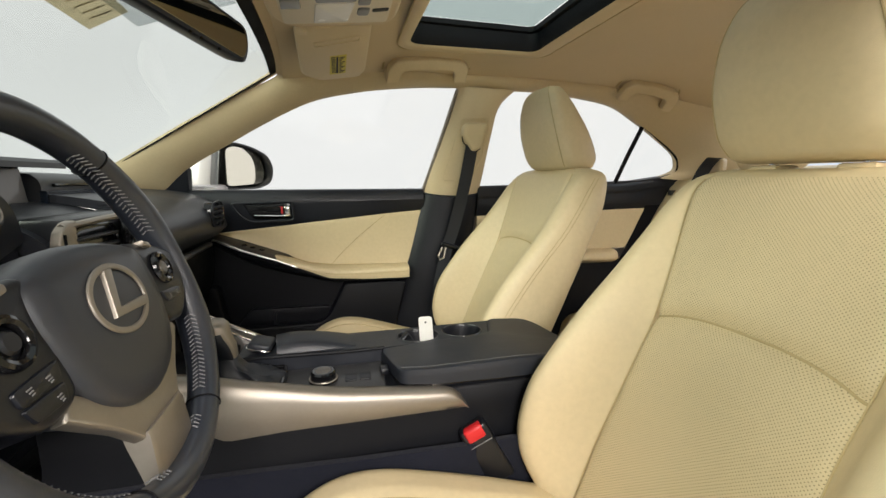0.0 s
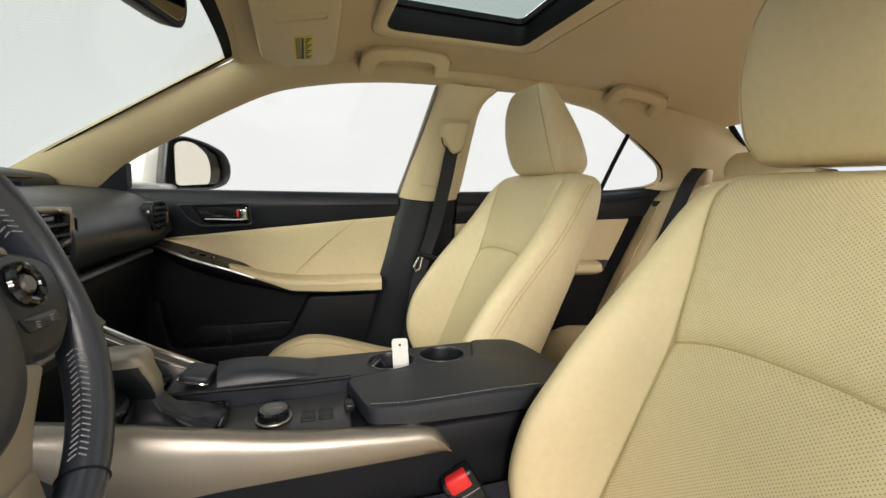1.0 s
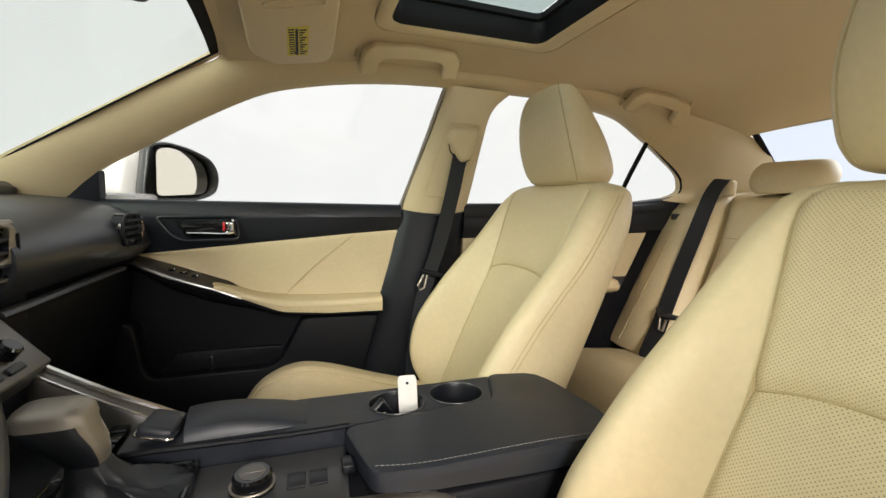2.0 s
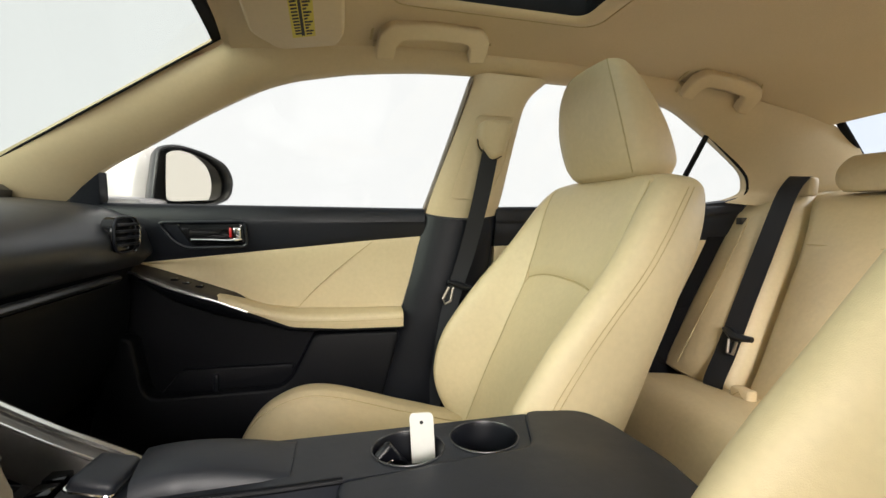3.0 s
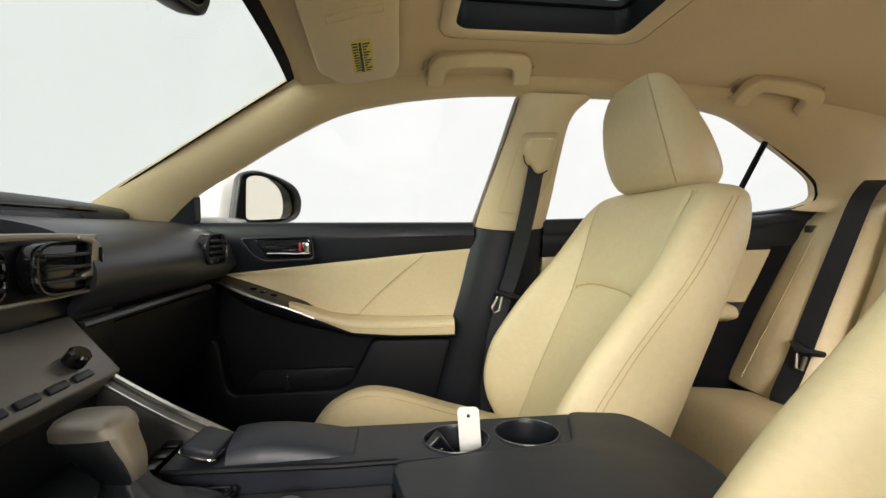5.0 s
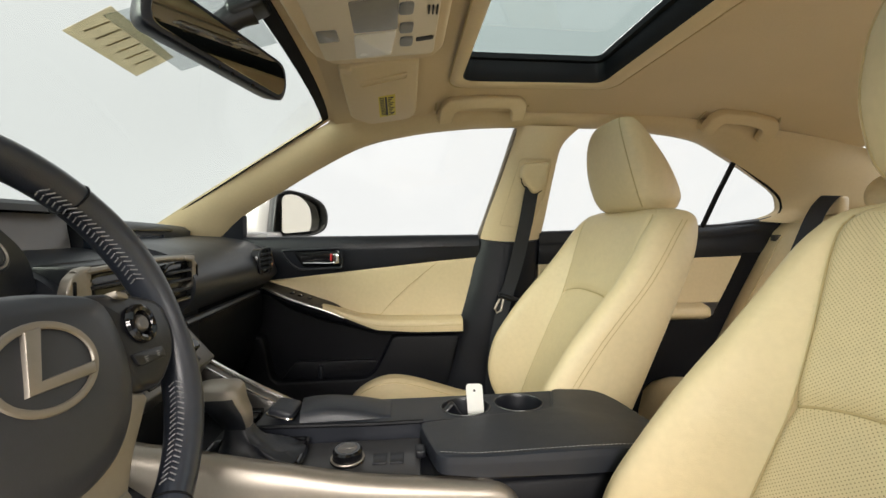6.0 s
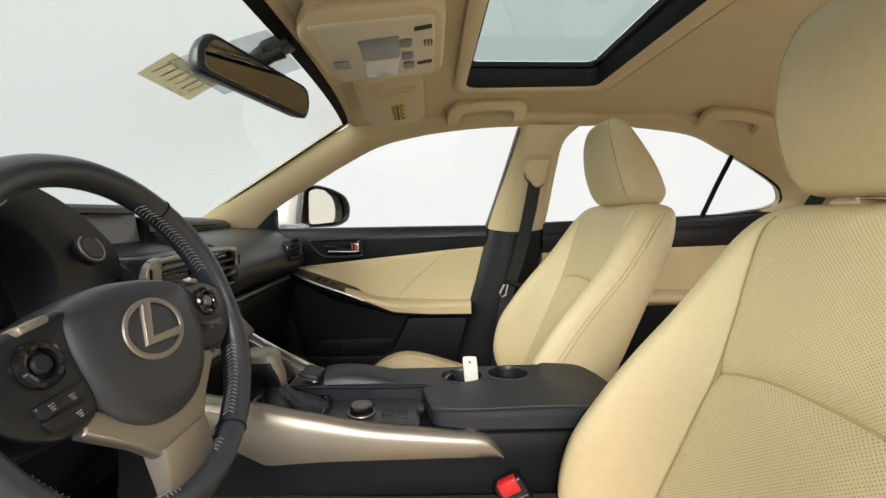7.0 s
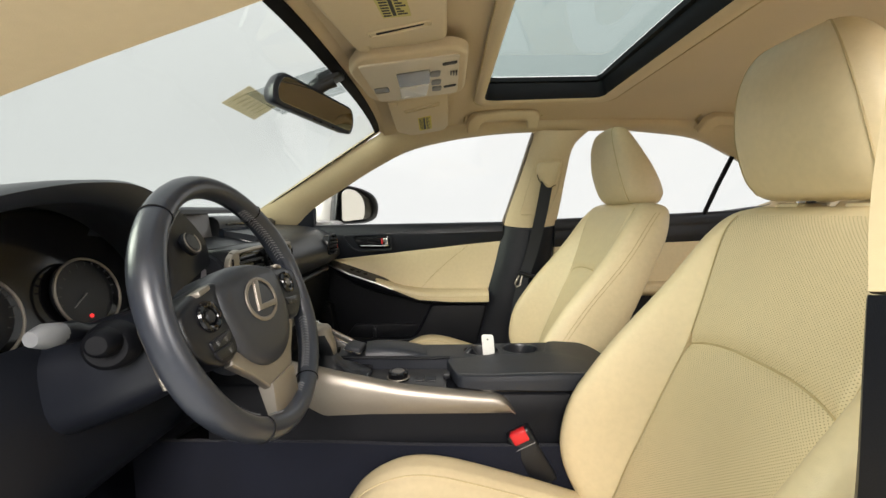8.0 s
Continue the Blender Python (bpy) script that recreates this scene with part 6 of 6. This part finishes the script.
prism(bm, rounded([(0.088, -0.080), (0.16, -0.094), (0.44, -0.094), (0.465, 0.0), (0.44, 0.09), (0.34, 0.112), (0.20, 0.028), (0.075, 0.026)], 0.01, 3), lambda u, v, d: (u, v, d), 0.628, 0.641, 0)
part("lid_base", bm, gloss_black, armrest, "gloss black lid base")
bm = B()
box(bm, (0.060, -0.045, 0.640), (0.076, -0.020, 0.652), 0.003)
part("latch", bm, black_hard, armrest, "black latch")

# key fob and paper tag in the cup holder
bm = B()
box(bm, (-0.019, -0.0065, -0.036), (0.019, 0.0065, 0.036), 0.005, 3, pose(0.132, 0.086, 0.640, 20, -38, 20))
fob = thing("key_fob", "black car key fob standing in the cup holder", "key fob", (0.132, 0.086, 0.60))
part("body", bm, black_hard, fob)
bm = B()
ring(bm, pose(0.132, 0.086, 0.640, 20, -38, 20) @ Vector((0.002, -0.0068, 0.012)), pose(0, 0, 0, 20, -38, 20) @ Vector((0, -1, 0)), 0.006, 0.0008, 24, 6, 0.7)
part("mark", bm, chrome, fob, "small bright oval mark")
bm = B()
prism(bm, rounded([(-0.0155, -0.040), (0.0155, -0.040), (0.0155, 0.034), (0.012, 0.039), (-0.012, 0.039), (-0.0155, 0.034)], 0.003, 3), lambda u, v, d: pose(0.176, 0.090, 0.665, 4, -4, -14) @ Vector((u, d, v)), 0.0, 0.0012)
tagk = thing("key_tag", "white paper key tag with punched hole", "key tag", (0.176, 0.090, 0.62))
part("card", bm, white_card, tagk)
bm = B()
disc(bm, pose(0.176, 0.090, 0.665, 4, -4, -14) @ Vector((0, 0.0, 0.026)), pose(0, 0, 0, 4, -4, -14) @ Vector((0, -1, 0)), 0.0024, 0.0012, 16)
part("hole", bm, ink, tagk, "punched hole")


# ---- overhead things ----
def visor(s):
    v = thing("sun_visor", "cream sun visor folded up against the headliner", "sun visor", (0, s * 0.37, 1.33), group="sun visors")
    bm = B()
    zz = lambda x, y, d: (x, s * y, 1.345 - 0.11 * (y - 0.2) + 0.13 * (x + 0.09) - 0.012 - d)
    o = rounded([(-0.088, 0.190), (-0.094, 0.440), (-0.050, 0.505), (0.062, 0.492), (0.076, 0.450), (0.076, 0.180), (0.02, 0.170)], 0.018, 4)
    prism(bm, o, zz, 0.0, 0.022, 0.007, 3)
    part("panel", bm, plastic_cream, v, "cream padded visor panel")
    bm = B()
    a, b = (0.262, 0.236) if s > 0 else (0.266, 0.282)
    o = rounded([(-0.050, a - 0.010), (0.052, b - 0.010), (0.052, b + 0.011), (-0.050, a + 0.011)], 0.007, 3)
    tube(bm, [zz(x, y, 0.0225) for x, y in o], 0.0022, 6, closed=True)
    part("slot_rim", bm, plastic_cream, v, "moulded slot rim")
    # driver's slot is coloured black for its shade, the passenger's stays cream
    bm = B()
    prism(bm, rounded([(-0.038, a - 0.0045), (0.040, b - 0.0045), (0.040, b + 0.0055), (-0.038, a + 0.0055)], 0.003, 3), zz, 0.02, 0.0226)
    part("slot", bm, plastic_cream if s > 0 else rubber, v, "ticket slot, its shade put in as black on the driver's side")
    bm = B()
    prism(bm, [(-0.016, 0.332), (0.024, 0.325), (0.022, 0.448), (-0.020, 0.455)], zz, 0.02, 0.0228)
    lb = part("warning_label", bm, yellow if s > 0 else label_olive, v, "printed airbag label")
    bm = B()
    for k in range(11):
        y0 = 0.338 + k * 0.010
        for xa, xb in ((-0.014, -0.003), (0.006, 0.020 - 0.004 * (k % 3))):
            prism(bm, [(xa, y0), (xb, y0 - 0.002), (xb, y0 + 0.003), (xa, y0 + 0.005)], zz, 0.0226, 0.0232)
    prism(bm, [(-0.001, 0.336), (0.004, 0.335), (0.003, 0.446), (-0.003, 0.447)], zz, 0.0226, 0.0230)
    part("print", bm, ink, lb, "dark print bars")
    bm = B()
    box(bm, (-0.086, s * 0.200 - 0.014, 1.312), (-0.060, s * 0.200 + 0.014, 1.350), 0.005, 3)
    part("clip", bm, plastic_cream, v, "visor clip")
    return v


visor(1)
visor(-1)

ovh = thing("overhead_console", "cream overhead console with map lamps and switches", "overhead console", (0, 0, 1.33))
oz = lambda x, y, d: (x, y, 1.338 + 0.10 * x - d)
bm = B()
prism(bm, rounded([(-0.125, -0.10), (-0.12, 0.10), (-0.09, 0.155), (0.10, 0.150), (0.118, 0.11), (0.118, -0.13), (0.09, -0.165), (-0.09, -0.165)], 0.02, 4), oz, 0.0, 0.022, 0.009, 3)
part("housing", bm, fabric, ovh, "cream moulded housing")
bm = B()
prism(bm, rounded([(-0.098, -0.135), (-0.098, 0.125), (0.100, 0.120), (0.100, -0.135)], 0.012, 3), oz, 0.018, 0.0255, 0.003)
pl = part("switch_plate", bm, plate_cream, ovh, "cream switch plate")
bm = B()
prism(bm, rounded([(-0.031, -0.072), (-0.034, 0.020), (0.036, 0.014), (0.040, -0.078)], 0.006, 3), oz, 0.022, 0.0275, 0.002)
part("lens", bm, smoke_lens, pl, "smoked lamp lens")
bm = B()
prism(bm, rounded([(-0.035, 0.026), (-0.042, 0.116), (0.022, 0.108), (0.034, 0.018)], 0.006, 3), oz, 0.022, 0.0275, 0.002)
part("lens", bm, pale_lens, pl, "pale lamp lens")
for y in (-0.048, 0.010, 0.058):
    bm = B()
    prism(bm, rounded([(0.040, y - 0.016), (0.038, y + 0.016), (0.060, y + 0.016), (0.062, y - 0.016)], 0.007, 3), oz, 0.022, 0.029, 0.002)
    part("lamp_button", bm, grey_btn if y < 0.06 else plastic_cream, pl, "lamp button")
for y in (-0.100, 0.052):
    bm = B()
    prism(bm, rounded([(0.066, y - 0.004), (0.066, y + 0.010), (0.096, y + 0.004), (0.096, y - 0.010)], 0.004, 3), oz, 0.022, 0.0272, 0.001)
    part("roof_switch", bm, ink, pl, "dark roof switch")
bm = B()
for k in range(3):
    box(bm, (0.082 + 0.006 * k, -0.052, 1.3185), (0.0845 + 0.006 * k, -0.030, 1.325), 0, 1)
part("microphone_slots", bm, ink, pl, "microphone slots")
bm = B()
prism(bm, rounded([(-0.092, 0.008), (-0.094, 0.046), (-0.060, 0.044), (-0.060, 0.006)], 0.004, 3), oz, 0.022, 0.028, 0.002)
part("call_button", bm, smoke_lens, pl, "small grey call button")


def grab(x0, x1, y, z0, z1):
    """A folded-up handle: two legs at the rail, the grip above them along the headliner."""
    g = thing("grab_handle", "cream moulded grab handle on the roof rail", "grab handle", ((x0 + x1) / 2, y, (z0 + z1) / 2), group="grab handles")
    L = x1 - x0
    up, out = Vector((0, -0.80, 0.60)), Vector((0, -0.60, -0.80))
    to = lambda u, v, d: Vector((x0 + u, y, z0 + (z1 - z0) * u / L)) + up * v + out * d
    bm = B()
    o = [(0, 0), (0.040, 0), (0.044, 0.036), (0.056, 0.046), (L / 2, 0.050), (L - 0.056, 0.046), (L - 0.044, 0.036), (L - 0.040, 0), (L, 0), (L - 0.004, 0.056), (L - 0.026, 0.080), (L / 2, 0.087), (0.026, 0.080), (0.004, 0.056)]
    prism(bm, rounded(o, 0.010, 4), to, 0.008, 0.032, 0.006, 3)
    part("grip", bm, plastic_cream, g, "cream moulded grip", angle=35)
    # dark tube drawn where shade falls round the handle's recess
    bm = B()
    tube(bm, [to(u, v, 0.0) for u, v in [tuple(q) for q in spline([(-0.010, 0.030), (-0.002, 0.066), (0.028, 0.090), (L / 2, 0.098), (L - 0.028, 0.090), (L + 0.002, 0.066), (L + 0.010, 0.030)], 30)]], 0.003, 6)
    part("recess_shade", bm, seam_cream, g, "dark line standing for the shade round the recess")
    for u in (0.0, L - 0.03):
        bm = B()
        prism(bm, rounded([(u - 0.002, -0.002), (u + 0.032, -0.002), (u + 0.032, 0.02), (u - 0.002, 0.02)], 0.004, 3), to, -0.018, 0.012, 0.003, 2)
        part("mount", bm, plastic_cream, g, "cream end mount")
    return g


grab(0.141, 0.391, 0.540, 1.314, 1.330)
grab(0.952, 1.178, 0.560, 1.311, 1.281)

# rear-view mirror
mir = thing("rear_view_mirror", "black rear-view mirror on a windscreen stalk", "rear-view mirror", (-0.215, -0.03, 1.27))
MU = (Vector((-0.166, 0.072, 1.243)) - Vector((-0.262, -0.122, 1.272))).normalized()
MN = Vector((0.80, -0.56, -0.09))
MN = (MN - MU * MN.dot(MU)).normalized()
MV = MN.cross(MU)
if MV.z < 0:
    MV = -MV
MC = Vector((-0.214, -0.026, 1.2555))
mp = lambda u, v, d: MC + MU * u + MV * v + MN * d
mo = rounded([(-0.116, -0.030), (0.116, -0.028), (0.122, 0.0), (0.110, 0.034), (-0.108, 0.036), (-0.122, 0.004)], 0.024, 5)
bm, rows = B(), []
for sc, d in ((0.45, -0.042), (0.80, -0.036), (0.96, -0.022), (1.0, -0.004), (1.0, 0.004), (0.955, 0.008)):
    rows.append([mp(u * sc if sc > 0.9 else u * (sc + 0.1), v * sc, d) for u, v in mo])
grid(bm, rows, close_u=True, caps=True)
shell = part("housing", bm, black, mir, "black mirror housing", angle=50)
bm = B()
prism(bm, [(u * 0.925, v * 0.80 + 0.001) for u, v in mo], mp, 0.004, 0.0095, 0.001)
part("mirror_glass", bm, dark_mirror, mir, "mirror glass", smooth=False)
for u in (-0.01, 0.012, 0.05):
    bm = B()
    disc(bm, mp(u, -0.0285, 0.006), MN, 0.0022, 0.003, 12)
    part("button", bm, gloss_black, mir, "small mirror button")
bm = B()
tube(bm, [mp(0.0, 0.005, -0.036), (-0.226, -0.018, 1.292), (-0.200, -0.016, 1.312), (-0.178, -0.014, 1.322)], [0.013, 0.017, 0.018, 0.020], 14)
part("stalk", bm, black_hard, mir, "black stalk")
bm = B()
box(bm, (-0.028, -0.022, -0.012), (0.028, 0.022, 0.012), 0.008, 3, pose(-0.184, -0.014, 1.323, 0, -24, 0))
part("foot", bm, black_hard, mir, "black stalk foot")
# tinted sensor patch and paper sticker on the windscreen
bm = B()
st = thing("windscreen_sticker", "gold paper sticker with dark figures on the windscreen", "sticker", (-0.40, 0.03, 1.26))
sp = lambda u, v, d: Vector((-0.404, -0.066, 1.2585)) + Vector((-0.008, 0.165, 0.0)) * u + Vector((0.062, 0.0, 0.0345)) * v + Vector((0.2, 0, -0.3)) * d
prism(bm, [(0, 0), (1, 0), (1, 1), (0, 1)], sp, 0.0, 0.002)
part("paper", bm, label_gold, st)
bm = B()
for k in range(6):
    prism(bm, [(0.10 + 0.14 * k, 0.24), (0.122 + 0.14 * k, 0.24), (0.155 + 0.14 * k, 0.74), (0.133 + 0.14 * k, 0.74)], sp, 0.002, 0.003)
part("figures", bm, sticker_ink, st, "dark figures as plain bars")

# ---- outside mirror ----
om = thing("door_mirror", "dark door mirror seen through the side window", "door mirror", (-0.40, 0.80, 0.95))
hp = lambda u, v, d: (-0.347 + (u + 0.362) * 0.85 + (d - 0.052 * (v - 1.05)) * 0.574, 0.935 + (u + 0.362) * 0.596 - (d - 0.052 * (v - 1.05)) * 0.819, v)
house = rounded([(-0.475, 0.965), (-0.452, 1.128), (-0.405, 1.142), (-0.335, 1.128), (-0.276, 1.098), (-0.257, 1.050), (-0.268, 0.992), (-0.32, 0.968)], 0.03, 5)
bm, rows = B(), []
cu, cv = -0.36, 1.045
for sc, d in ((0.96, -0.056), (1.0, -0.02), (1.0, 0.005), (0.96, 0.012), (0.92, 0.010), (0.89, -0.048)):
    rows.append([hp(cu + (u - cu) * sc, cv + (v - cv) * sc, d) for u, v in house])
grid(bm, rows, close_u=True, caps=True)
part("housing", bm, plate_grey, om, "dark grey mirror housing", angle=50)
bm, rows = B(), []
for sc, d in ((0.40, -0.170), (0.72, -0.158), (0.92, -0.125), (1.0, -0.085), (0.98, -0.058)):
    rows.append([hp(cu + (u - cu) * sc + 0.95 * (d + 0.050), cv + (v - cv) * sc, d) for u, v in house])
grid(bm, rows, close_u=True, caps=True)
part("cap", bm, pearl, om, "pearl white mirror cap", angle=50)
bm = B()
g_ = rounded([(-0.440, 0.978), (-0.434, 1.114), (-0.396, 1.126), (-0.335, 1.114), (-0.292, 1.086), (-0.277, 1.040), (-0.286, 0.989)], 0.022, 5)
tilt = lambda u, v, d: hp(u, v, d - 0.34 * (u + 0.35))
prism(bm, g_, tilt, -0.016, -0.008, 0.001)
part("mirror_glass", bm, mirror_mat, om, "mirror glass, warm reflection put into its tint", smooth=False)
bm = B()
box(bm, (-0.50, 0.735, 0.935), (-0.40, 0.90, 0.985), 0.015, 3)
part("arm", bm, pearl, om, "white mirror foot")
bm = B()
rows = []
for k, (x, z, w) in enumerate(((-1.6, 0.80, 0.30), (-1.2, 0.90, 0.28), (-0.9, 0.965, 0.25), (-0.75, 0.975, 0.16))):
    rows.append([(x, 0.90 - w * math.cos(t), z - 0.35 + 0.35 * math.sin(t)) for t in np.linspace(0.0, math.pi, 12)])
grid(bm, rows)
single("front_wing", bm, pearl, "pearl white front wing and bonnet edge", "car body", "structure")
bm = B()
sheet(bm, [[(x, y, 0.93 + 0.05 * math.cos(y / 0.8) - 0.12 * ((-x - 0.95) / 0.9) ** 2) for y in np.linspace(-0.72, 0.72, 16)] for x in np.linspace(-1.85, -0.96, 12)], (0, 0, -0.02))
single("bonnet", bm, pearl, "pearl white bonnet ahead of the windscreen", "car body", "structure")
bm = B()
sheet(bm, [[(x, 0.735 + 0.08 * math.sin(math.pi * (z - 0.3) / 0.66), z) for z in np.linspace(0.3, 0.955, 8)] for x in np.linspace(-0.75, 1.5, 12)], (0, 0.004, 0))
single("door_skin", bm, pearl, "pearl white outer door skins", "car body", "structure")
